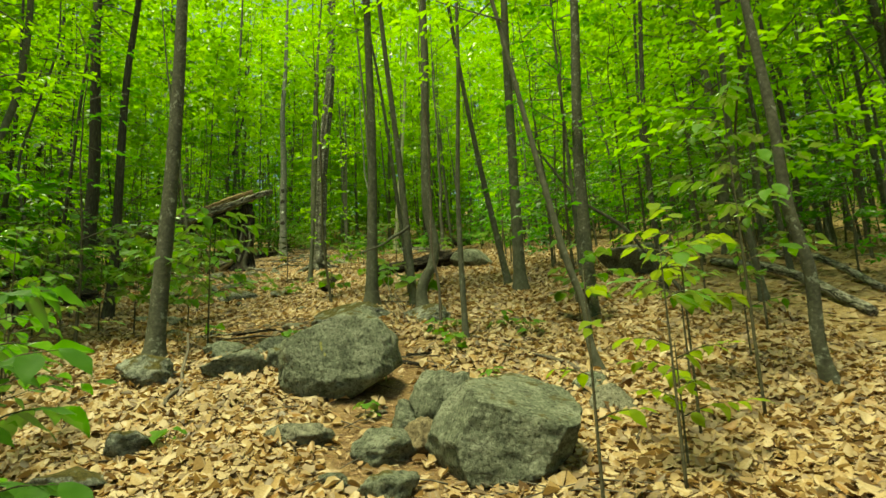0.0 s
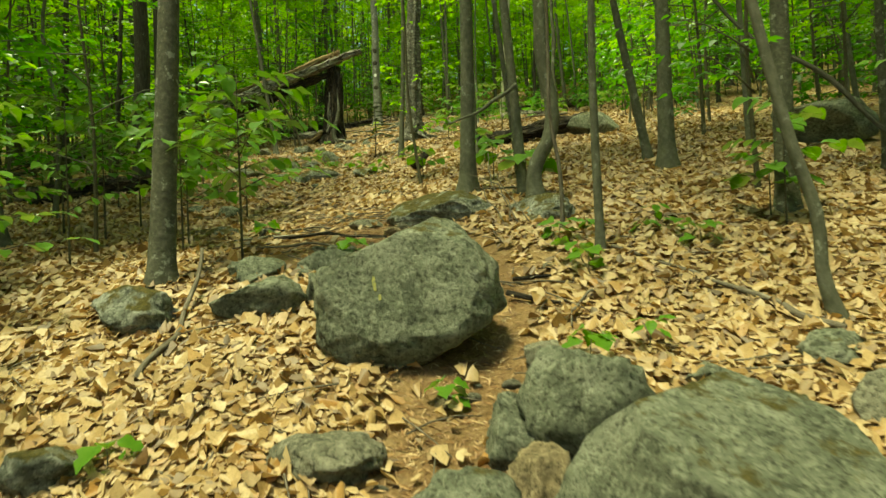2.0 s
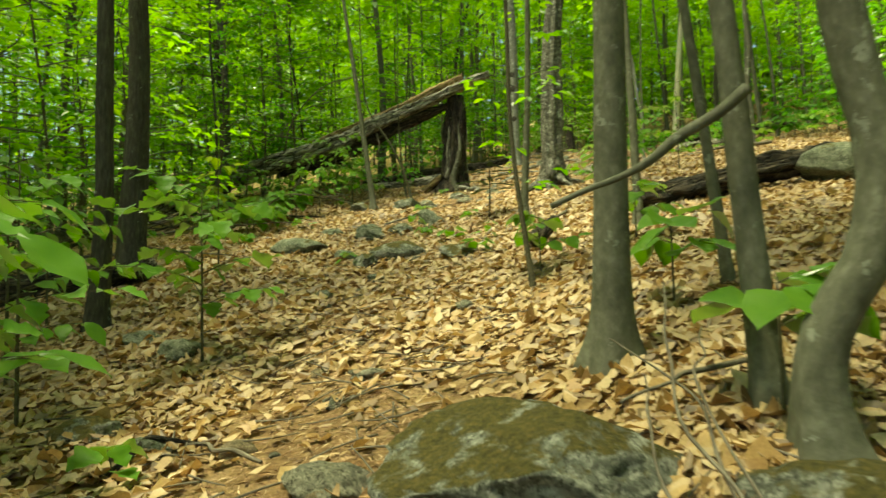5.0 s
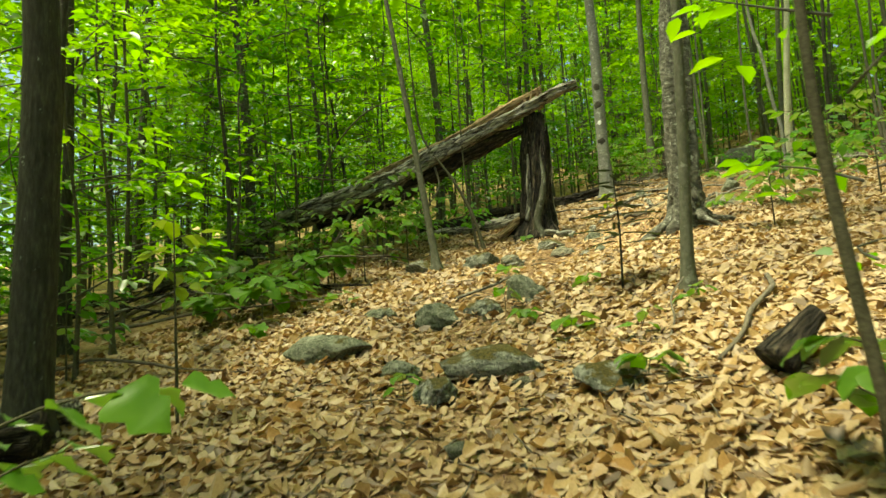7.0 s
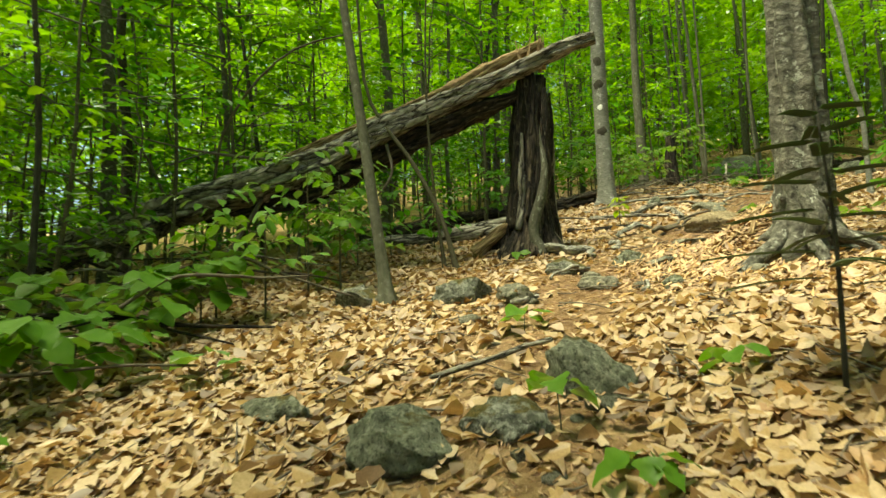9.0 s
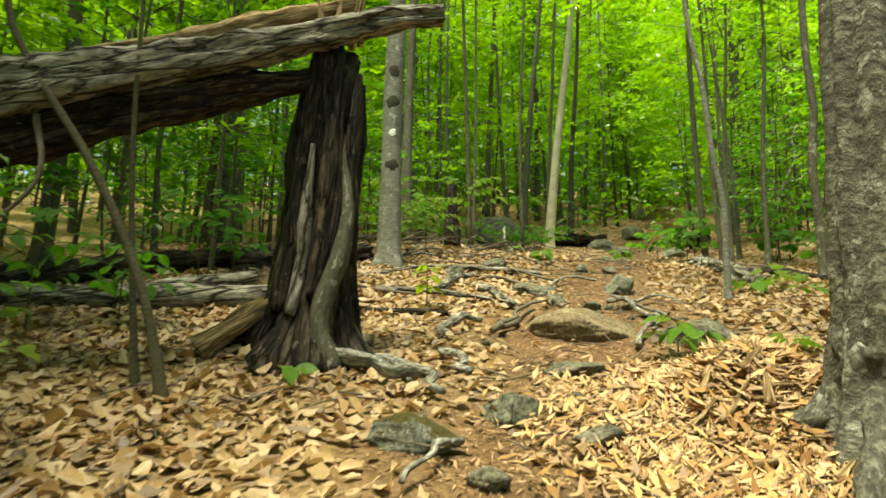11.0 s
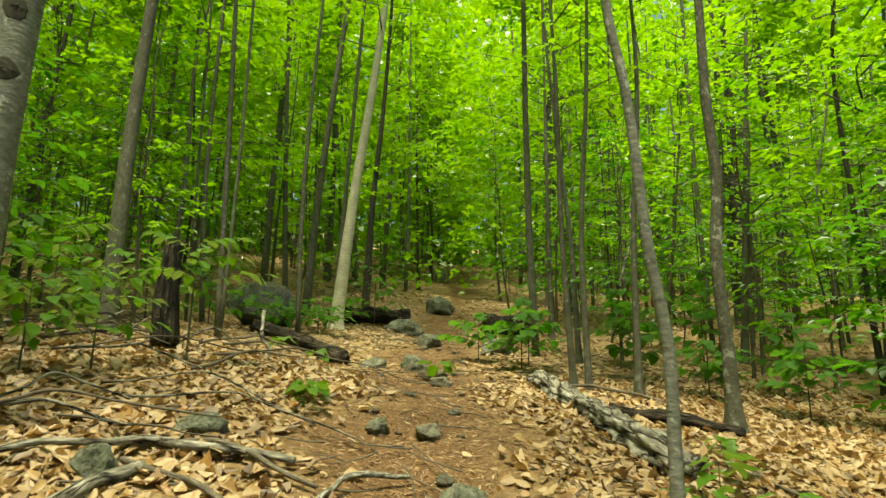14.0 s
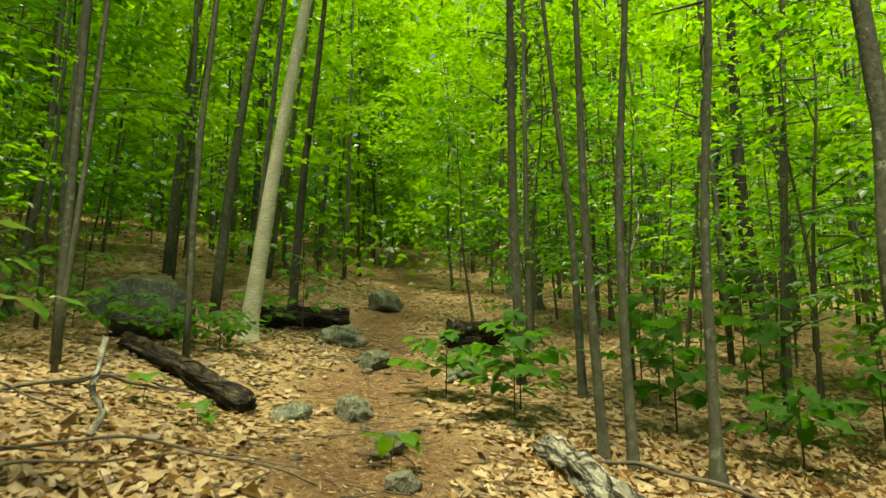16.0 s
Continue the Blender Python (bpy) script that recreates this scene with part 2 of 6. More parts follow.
SOIL, nt, b = material("trail_soil_and_leaf_mould")
v = coords(nt)
at = nt.nodes.new("ShaderNodeAttribute")
at.attribute_name = "trail"
crumbs = noise_of(nt, 45.0, 8.0, v, 0.75)
patch = noise_of(nt, 3.0, 5.0, v, 0.6)
mould = ramp(nt, crumbs, [(0.3, (0.05, 0.034, 0.018)), (0.48, (0.15, 0.102, 0.054)), (0.62, (0.31, 0.22, 0.115)), (0.78, (0.46, 0.34, 0.19))])
bare = ramp(nt, crumbs, [(0.3, (0.06, 0.032, 0.016)), (0.48, (0.16, 0.092, 0.044)), (0.64, (0.28, 0.17, 0.085)), (0.8, (0.45, 0.3, 0.16))])
cells = node(nt, "TexVoronoi", Scale=15.0, Randomness=1.0)
nt.links.new(v, cells.inputs["Vector"])
pick = nt.nodes.new("ShaderNodeSeparateColor")
nt.links.new(cells.outputs["Color"], pick.inputs[0])
old_leaf = ramp(nt, pick.outputs[0], [(0, (0.22, 0.14, 0.065)), (0.3, (0.38, 0.26, 0.12)), (0.7, (0.48, 0.34, 0.17)), (1, (0.55, 0.41, 0.23))])
mould = mix(nt, 0.75, mould, old_leaf)
col = mix(nt, maths(nt, "MULTIPLY", at.outputs["Fac"], 1.0), mould, bare)
col = mix(nt, 0.7, col, ramp(nt, patch, [(0.3, (0.55, 0.52, 0.5)), (0.65, (1, 1, 1))]), "MULTIPLY")
nt.links.new(col, b.inputs["Base Color"])
b.inputs["Roughness"].default_value = 0.95
b.inputs["Specular IOR Level"].default_value = 0.15
relief(nt, b, maths(nt, "ADD", crumbs, patch), 0.9, 0.03)

PAINT, nt, b = material("white_blaze_paint")
nt.links.new(ramp(nt, noise_of(nt, 40.0, 5.0, coords(nt)), [(0.3, (0.5, 0.5, 0.46)), (0.6, (0.8, 0.8, 0.77))]), b.inputs["Base Color"])
b.inputs["Roughness"].default_value = 0.7


# ---- helpers for building ----
BUMPS = [(-1, -3, -0.05), (2, 5, -0.16), (-3, 6.5, -0.13), (-1, 9.5, 0.02), (-6, 12, 0.03), (-3, 14, 0.09), (-6, 18, -0.23), (-3.5, 22, 0.08),
         (1, 26, -0.26), (-4, 28, 0.21), (-2, 33, -0.65), (4, 42, -0.62), (-10, 16, 0.14), (6, 12, 0.14), (-10, 34, -0.73), (10, 30, 0.01)]
HUMPS = [(-2.6, 10.2, -0.27), (-1, 9.3, 0.18), (-2.8, 6.8, 0.22), (-3.1, 28.3, -0.27), (-2.4, 31.6, 0.17), (-4.5, 21.3, -0.11),
         (-5.2, 14, -0.19), (-3.2, 13.4, -0.13), (-6, 11.9, 0.09), (0.1, 4.8, -0.07), (-5, 26, 0.04)]
TRAIL = [(0.4, -6), (0.25, 0), (-0.1, 3.5), (-0.45, 5.3), (-0.8, 6.9), (-1.7, 8.2), (-2.3, 9.6), (-3.6, 12.0), (-4.9, 14.5), (-5.25, 16.6),
         (-4.9, 18.6), (-4.3, 20.4), (-3.7, 22.4), (-3.0, 24.6), (-2.1, 27.2), (-1.2, 29.8), (-0.3, 32.4), (1.2, 36), (4.2, 43), (8, 51), (12, 60)]
WEAR = [(-6, 0.3), (3, 0.35), (5, 0.7), (7, 0.9), (9, 0.85), (11, 0.4), (15, 0.35), (17, 0.7), (20, 0.92), (24, 1.0), (36, 0.9), (50, 0.6), (60, 0.3)]

WIDE = [(-6, 0.35), (5, 0.4), (6.5, 0.75), (8.5, 0.85), (10, 0.5), (12, 0.42), (16, 0.5), (18, 0.8), (22, 0.85), (25, 0.55), (36, 0.5)]


def slope(x, y):
    """Height of the hillside, for numbers or arrays."""
    x, y = np.asarray(x, float), np.asarray(y, float)
    z = 0.1 + 0.01 * x + 0.266 * y
    for rows, s in ((BUMPS, 3.5), (HUMPS, 1.5)):
        for a, c, k in rows:
            z = z + k * np.exp(-((x - a) ** 2 + (y - c) ** 2) / (2 * s * s))
    near = np.exp(-(np.maximum(np.abs(x + 3) - 7, 0) / 12) ** 2)
    z = z + (1 - near) * (0.35 * np.sin(x * 0.21 + y * 0.13) + 0.25 * np.sin(y * 0.3 - x * 0.17))
    return z + 0.018 * np.sin(x * 3.1 + 1.3 * np.sin(y * 1.7)) * np.sin(y * 2.7 + x) + 0.012 * np.sin(x * 7.3 + y * 5.1) * np.sin(y * 6.7 - x * 2.2)


def slope_at(x, y):
    return float(slope(x, y))


def trail_way(x, y):
    """Distance from the trail's middle line, for arrays."""
    x, y = np.asarray(x, float), np.asarray(y, float)
    best = np.full(x.shape, 1e9)
    for (ax, ay), (bx, by) in zip(TRAIL, TRAIL[1:]):
        dx, dy = bx - ax, by - ay
        u = np.clip(((x - ax) * dx + (y - ay) * dy) / (dx * dx + dy * dy), 0, 1)
        best = np.minimum(best, np.hypot(x - ax - u * dx, y - ay - u * dy))
    return best


def bareness(x, y):
    """How bare the trail is trodden, 0 to 1."""
    wob = 0.16 * np.sin(np.asarray(y) * 2.3) + 0.12 * np.sin(np.asarray(x) * 4.1 + np.asarray(y) * 1.1)
    return np.interp(y, [w[0] for w in WEAR], [w[1] for w in WEAR]) * np.exp(-(np.maximum(trail_way(x, y) + wob - 0.12, 0) / np.interp(y, [w[0] for w in WIDE], [w[1] for w in WIDE])) ** 2)


def mesh_from(name, verts, faces, along, mat, smooth=True):
    me = bpy.data.meshes.new(name)
    me.from_pydata([tuple(p) for p in verts], [], [tuple(f) for f in faces])
    me.attributes.new("bark", "FLOAT_VECTOR", "POINT").data.foreach_set("vector", np.array(along, dtype=np.float32).reshape(-1))
    me.materials.append(mat)
    if smooth:
        me.shade_smooth()
    return me


def part_mesh(name, me, parent, label=""):
    ob = new(name, me)
    ob.parent = parent
    return tagged(ob, label)


def part(name, bm, mat, parent, label=""):
    me = bpy.data.meshes.new(name)
    bm.to_mesh(me)
    bm.free()
    me.materials.append(mat)
    me.shade_smooth()
    return part_mesh(name, me, parent, label)


def curve_points(pts, n):
    """Points along a smooth line through pts, with radii as the last value of each."""
    pts = [np.array(p, float) for p in pts]
    if len(pts) == 2:
        return [pts[0] * (1 - u) + pts[1] * u for u in np.linspace(0, 1, n)]
    ext = [2 * pts[0] - pts[1], *pts, 2 * pts[-1] - pts[-2]]
    out = []
    for u in np.linspace(0, len(pts) - 1 - 1e-6, n):
        i, s = int(u), u - int(u)
        a, c, d, e = ext[i:i + 4]
        out.append(0.5 * (2 * c + (d - a) * s + (2 * a - 5 * c + 4 * d - e) * s * s + (3 * c - a - 3 * d + e) * s ** 3))
    return out


def tube(pts, n, sides, rough=0.0, seed=0, ridges=0, flare=None):
    """Vertices and faces of a tapering limb through (x, y, z, radius) points. rough: uneven surface, as a share of the radius."""
    rows = curve_points(pts, n)
    if flare:
        dense, want, h = curve_points(pts, n * 8), [], pts[0][2]
        while h < pts[-1][2]:
            want.append(h)
            h += min(0.05 + 0.12 * max(h, 0), 0.45)
        rows = [min(dense, key=lambda q: abs(q[2] - g)) for g in want] + [dense[-1]]
        n = len(rows)
    verts, faces, along, run = [], [], [], 0.0
    ref = Vector((1, 0, 0))
    wide = max(q[3] for q in rows)
    for i, p in enumerate(rows):
        run += float(np.linalg.norm((p - rows[max(0, i - 1)])[:3]))
        a, c = rows[max(0, i - 1)], rows[min(n - 1, i + 1)]
        way = Vector((c - a)[:3]).normalized()
        if abs(way.dot(ref)) > 0.93:
            ref = Vector((0, 1, 0))
        sx = (ref - way * ref.dot(way)).normalized()
        sy = way.cross(sx)
        ref = sx
        for k in range(sides):
            ang = 2 * math.pi * k / sides
            r = max(p[3], 0.0005)
            if rough:
                q = Vector((math.cos(ang) * 1.6 + seed * 3.7, math.sin(ang) * 1.6, (p[0] + p[1] + p[2]) * 2.2 + seed))
                r *= 1 + rough * (noise.noise(q) + 0.6 * noise.noise(q * 2.7))
            if rough > 0.14:
                q = Vector((math.cos(ang) * 3.2 + seed, math.sin(ang) * 3.2, run * 1.3))
                r *= 1 - 0.22 * max(0.0, noise.noise(q) - 0.05) + 0.05 * noise.noise(q * 3.3)
            if ridges:
                r *= 1 + 0.13 * math.sin(ang * ridges + seed + 1.5 * noise.noise(Vector((seed, p[2] * 1.5, ang))))
            if flare:
                r *= 1 + flare * math.exp(-max(p[2], 0) / 0.14) * (0.35 + 0.9 * max(0, math.sin(ang * 4 + seed)) ** 2)
            v = Vector(p[:3]) + (sx * math.cos(ang) + sy * math.sin(ang)) * r
            verts.append(v)
            along.append((math.cos(ang) * wide + seed * 1.7, math.sin(ang) * wide, run))
    for i in range(n - 1):
        for k in range(sides):
            k2 = (k + 1) % sides
            faces.append((i * sides + k, i * sides + k2, (i + 1) * sides + k2, (i + 1) * sides + k))
    faces.append(tuple(range(sides))[::-1])
    faces.append(tuple((n - 1) * sides + k for k in range(sides)))
    return verts, faces, along


def join(pieces):
    verts, faces, along = [], [], []
    for v, f, a in pieces:
        o = len(verts)
        verts += list(v)
        along += list(a)
        faces += [tuple(i + o for i in q) for q in f]
    return verts, faces, along


# outline of half a leaf: along the midrib, and out from it
LEAF_SHAPES = {"beech": ((0.0, 0.0), (0.25, 0.23), (0.6, 0.24), (1.0, 0.0)), "round": ((0.0, 0.0), (0.15, 0.36), (0.62, 0.4), (1.0, 0.0)),
               "small": ((0.0, 0.0), (0.45, 0.32), (0.45, 0.32), (1.0, 0.0)), "chip": ((0.0, 0.0), (0.35, 0.1), (0.35, 0.1), (1.0, 0.0)), "sliver": ((0.0, 0.0), (0.4, 0.04), (0.6, 0.04), (1.0, 0.0)), "maple": ((0.0, 0.0), (0.28, 0.5), (0.55, 0.26), (1.0, 0.0))}


def leaf_sheet(name, where, heading, length, tilt, roll, mat, shape="beech", fold=0.25, curl=0.15, wood=(), ragged=0.0, lies=False):
    """One mesh of many leaves: arrays of places (n,3), headings, lengths, tilts (radians, down is minus) and rolls."""
    n = len(where)
    (a0, w0), (a1, w1), (a2, w2), (a3, w3) = LEAF_SHAPES[shape]
    fold = np.broadcast_to(np.asarray(fold, float), n)
    curl = np.broadcast_to(np.asarray(curl, float), n)
    local = np.zeros((n, 6, 3))
    for i, (al, wd) in enumerate(((a0, 0), (a1, w1), (a2, w2), (a3, 0), (a2, -w2), (a1, -w1))):
        local[:, i, 0] = al
        local[:, i, 1] = wd
        local[:, i, 2] = abs(wd) * fold * 2 - curl * (al - 0.4) ** 2 * 2
    if ragged:
        rr = np.random.default_rng(n)
        local[:, :, 1] *= rr.uniform(0.7, 1.35, (n, 1))
        local += rr.normal(0, ragged, local.shape) * np.array([1, 1, 0.8])
    local *= np.asarray(length).reshape(-1, 1, 1)
    cr, sr = np.cos(roll)[:, None], np.sin(roll)[:, None]
    x, y, z = local[..., 0], local[..., 1], local[..., 2]
    y, z = y * cr - z * sr, y * sr + z * cr
    ct, st = np.cos(tilt)[:, None], np.sin(tilt)[:, None]
    x, z = x * ct - z * st, x * st + z * ct
    ch, sh = np.cos(heading)[:, None], np.sin(heading)[:, None]
    x, y = x * ch - y * sh, x * sh + y * ch
    pts = np.stack([x, y, z], -1) + np.asarray(where)[:, None, :]
    if lies:
        pts[..., 2] += slope(pts[..., 0], pts[..., 1]) - slope(where[:, 0], where[:, 1])[:, None]
    base = (np.arange(n) * 6)[:, None]
    quads = np.concatenate([base + np.array([[0, 1, 2, 3]]), base + np.array([[0, 3, 4, 5]])], 1).reshape(-1, 4)
    if shape in ("small", "sliver", "chip"):
        pts = pts[:, [0, 1, 3, 5]]
        quads = (np.arange(n) * 4)[:, None] + np.array([[0, 1, 2, 3]])
    pts = pts.reshape(-1, 3)
    leaves = len(quads)
    if wood:
        quads = np.concatenate([quads, np.array([f for f in wood[1] if len(f) == 4]) + len(pts)])
        pts = np.concatenate([pts, np.array([tuple(p) for p in wood[0]])])
    me = bpy.data.meshes.new(name)
    me.vertices.add(len(pts))
    me.vertices.foreach_set("co", pts.reshape(-1))
    me.loops.add(quads.size)
    me.loops.foreach_set("vertex_index", quads.reshape(-1).astype(np.int32))
    me.polygons.add(len(quads))
    me.polygons.foreach_set("loop_start", (np.arange(len(quads)) * 4).astype(np.int32))
    me.update(calc_edges=True)
    me.materials.append(mat)
    if ragged:
        me.shade_smooth()
    if wood:
        me.materials.append(BRANCH)
        me.polygons.foreach_set("material_index", (np.arange(len(quads)) >= leaves).astype(np.int32))
    return me


# ---- the hillside ----
def axis(lo, hi, fine_lo, fine_hi, fine):
    a, step = [fine_lo], fine
    while a[-1] < fine_hi:
        a.append(a[-1] + fine)
    while a[-1] < hi:
        step *= 1.12
        a.append(a[-1] + step)
    step = fine
    while a[0] > lo:
        step *= 1.12
        a.insert(0, a[0] - step)
    return np.array(a)


gx, gy = axis(-400, 400, -11, 5, 0.09), axis(-300, 700, -1, 37, 0.09)
XX, YY = np.meshgrid(gx, gy)
bare_map = bareness(XX, YY)
ZZ = slope(XX, YY) - 0.03 * bare_map
nx, ny = len(gx), len(gy)
me = bpy.data.meshes.new("ground")
me.vertices.add(nx * ny)
me.vertices.foreach_set("co", np.stack([XX, YY, ZZ], -1).reshape(-1))
idx = np.arange(nx * ny).reshape(ny, nx)
quads = np.stack([idx[:-1, :-1], idx[:-1, 1:], idx[1:, 1:], idx[1:, :-1]], -1).reshape(-1)
me.loops.add(len(quads))
me.loops.foreach_set("vertex_index", quads.astype(np.int32))
me.polygons.add(len(quads) // 4)
me.polygons.foreach_set("loop_start", (np.arange(len(quads) // 4) * 4).astype(np.int32))
me.update(calc_edges=True)
me.shade_smooth()
me.attributes.new("trail", "FLOAT", "POINT").data.foreach_set("value", bare_map.reshape(-1).astype(np.float32))
me.materials.append(SOIL)
ground = tagged(new("ground", me), "brown forest soil and leaf mould on a rising hillside", "ground", kind="structure")

rng = np.random.default_rng(7)


# ---- fallen leaves ----
def dry_sheet(name, where, heading, length, tilt, roll, seed):
    """One mesh of many dry leaves with rounded, uneven outlines, folded along the midrib and curled."""
    r, n = np.random.default_rng(seed), len(where)
    along = np.array([0.0, 0.14, 0.45, 0.8, 1.0, 0.8, 0.45, 0.14])
    out = np.array([0.0, 0.19, 0.3, 0.19, 0.0, -0.19, -0.3, -0.19])
    w = out * r.uniform(0.65, 1.4, (n, 1)) * r.uniform(0.6, 1.35, (n, 8))
    a = along + r.normal(0, 0.06, (n, 8))
    fold, curl, cup = r.uniform(-0.3, 0.75, (n, 1)), r.normal(0.15, 0.6, (n, 1)), r.normal(0.3, 1.1, (n, 1))
    z = np.abs(w) * fold + cup * w * w - curl * (a - 0.45) ** 2 + r.normal(0, 0.04, (n, 8))
    size = np.asarray(length).reshape(-1, 1)
    x, y, z = a * size, w * size, z * size
    cr, sr = np.cos(roll)[:, None], np.sin(roll)[:, None]
    y, z = y * cr - z * sr, y * sr + z * cr
    ct, st = np.cos(tilt)[:, None], np.sin(tilt)[:, None]
    x, z = x * ct - z * st, x * st + z * ct
    ch, sh = np.cos(heading)[:, None], np.sin(heading)[:, None]
    x, y = x * ch - y * sh, x * sh + y * ch
    pts = (np.stack([x, y, z], -1) + np.asarray(where)[:, None, :]).reshape(-1, 3)
    pts[:, 2] += slope(pts[:, 0], pts[:, 1]) - np.repeat(slope(where[:, 0], where[:, 1]), 8)
    loops = ((np.arange(n) * 8)[:, None] + np.array([0, 1, 2, 3, 4, 0, 4, 5, 6, 7])).reshape(-1)
    me = bpy.data.meshes.new(name)
    me.vertices.add(len(pts))
    me.vertices.foreach_set("co", pts.reshape(-1))
    me.loops.add(len(loops))
    me.loops.foreach_set("vertex_index", loops.astype(np.int32))
    me.polygons.add(2 * n)
    me.polygons.foreach_set("loop_start", (np.arange(2 * n) * 5).astype(np.int32))
    me.update(calc_edges=True)
    me.materials.append(LITTER)
    me.shade_smooth()
    return me


def litter(name, n, box, size, label, seed, shape="beech"):
    r = np.random.default_rng(seed)
    x, y = r.uniform(box[0], box[1], n), r.uniform(box[2], box[3], n)
    patchy = 0.85 + 0.3 * np.sin(x * 1.9 + 2 * np.sin(y * 0.9)) * np.sin(y * 1.6 + x * 0.7)
    keep = (r.random(n) < (1 - 0.97 * bareness(x, y)) ** 2.5) & (r.random(n) < patchy)
    x, y = x[keep], y[keep]
    n = len(x)
    z = slope(x, y) + r.uniform(0.004, 0.026, n)
    if shape == "beech":
        me = dry_sheet(name, np.stack([x, y, z], -1), r.uniform(0, 6.28, n), r.uniform(size[0], size[1], n), r.normal(0.04, 0.19, n), r.normal(0, 0.22, n), seed)
        return tagged(new(name, me), label, "leaf litter", kind="stuff")
    me = leaf_sheet(name, np.stack([x, y, z], -1), r.uniform(0, 6.28, n), r.uniform(size[0], size[1], n), r.normal(0.03, 0.1, n), r.normal(0, 0.12, n),
                    LITTER, shape, r.uniform(-0.1, 0.22, n), r.normal(0.03, 0.25, n), (), 0.055, True)
    return tagged(new(name, me), label, "leaf litter", kind="stuff")


litter("fallen_leaves", 74000, (-5.5, 4.0, 1.0, 8.0), (0.05, 0.12), "dry tan and orange beech leaves covering the ground", 1)
litter("fallen_leaves", 112000, (-9.0, 3.5, 8.0, 17.0), (0.05, 0.12), "dry tan and orange beech leaves covering the ground", 2)
litter("fallen_leaves", 100000, (-9.5, 3.5, 17.0, 27.0), (0.05, 0.115), "dry tan beech leaves between roots and stones", 3)
litter("fallen_leaves", 70000, (-10.0, 8.0, 27.0, 38.0), (0.06, 0.12), "dry tan beech leaves beside the bare trail", 4, "small")
litter("fallen_leaves", 26000, (3.5, 15.0, 2.0, 27.0), (0.08, 0.16), "dry tan beech leaves under the young trees", 5, "small")
litter("fallen_leaves", 22000, (-22.0, -8.0, 2.0, 27.0), (0.08, 0.17), "dry tan beech leaves under the young trees", 6, "small")
litter("fallen_leaves", 30000, (-20.0, 25.0, 37.0, 60.0), (0.13, 0.25), "dry tan beech leaves on the far slope", 8, "small")


def duff(n, seed):
    """Needles and leaf crumbs trodden into the bare trail."""
    r = np.random.default_rng(seed)
    y = r.uniform(2, 36, n)
    x = np.interp(y, [p[1] for p in TRAIL], [p[0] for p in TRAIL]) + r.normal(0, 0.65, n)
    z = slope(x, y) - 0.03 * bareness(x, y) + r.uniform(0.003, 0.014, n)
    me = leaf_sheet("duff", np.stack([x, y, z], -1), r.uniform(0, 6.28, n), r.uniform(0.03, 0.085, n), r.normal(0, 0.12, n), r.normal(0, 0.4, n), DUFF, "sliver", 0.1, 0.1, (), 0.02, True)
    tagged(new("duff", me), "brown needles and leaf crumbs on the trail", "duff", kind="stuff")


duff(110000, 9)


# ---- rocks ----
def rock_mesh(name, sx, sy, sz, seed, mat, level=4, cuts=7, rough=0.1, top=None, box=2.0):
    """An uneven stone: a ball (box above 2: squarer) cut by planes, with noise; sx, sy, sz are its full width, depth and height."""
    r = random.Random(seed)
    bm = bmesh.new()
    bmesh.ops.create_icosphere(bm, subdivisions=level, radius=1.0)
    planes = []
    for _ in range(cuts):
        d = Vector((r.gauss(0, 1), r.gauss(0, 1), r.gauss(0.1, 0.75))).normalized()
        planes.append((d, r.uniform(0.5, 0.82)))
    if top is not None:
        planes += top
    off = Vector((seed * 1.7, seed * 0.9, seed * 2.3))
    for v in bm.verts:
        p = v.co.copy()
        p /= (abs(p.x) ** box + abs(p.y) ** box + abs(p.z) ** box) ** (1 / box)
        p *= 1 + 0.16 * noise.noise(p * 1.1 + off)
        for d, k in planes:
            over = p.dot(d) - k
            if over > 0:
                p -= d * over * 0.96
        n1 = noise.noise(p * 3.1 + off) + 0.5 * noise.noise(p * 7.0 + off) + 0.25 * noise.noise(p * 15.0 + off) + (0.2 * noise.noise(p * 31.0 + off) if level > 4 else 0)
        p *= 1 + rough * n1
        v.co = p
    lo = [min(v.co[i] for v in bm.verts) for i in range(3)]
    hi = [max(v.co[i] for v in bm.verts) for i in range(3)]
    for v in bm.verts:
        v.co = Vector([(v.co[i] - (lo[i] + hi[i]) / 2) / (hi[i] - lo[i]) * (sx, sy, sz)[i] for i in range(3)])
        v.co.z += sz / 2
    me = bpy.data.meshes.new(name)
    bm.to_mesh(me)
    bm.free()
    me.materials.append(mat)
    me.shade_smooth()
    return me


def rock(x, y, sx, sy, sz, turn, seed, mat, label, sink=0.25, name="rock", level=4, cuts=8, rough=0.15, top=None, tip=(0, 0), box=2.0):
    ob = new(name, rock_mesh(name, sx, sy, sz, seed, mat, level, cuts, rough, top, box))
    ob.matrix_world = pose(x, y, slope_at(x, y) - (sink + (0.18 if sz < 0.5 else 0)) * sz, tip[0], tip[1], turn)
    return tagged(ob, label, "rock")


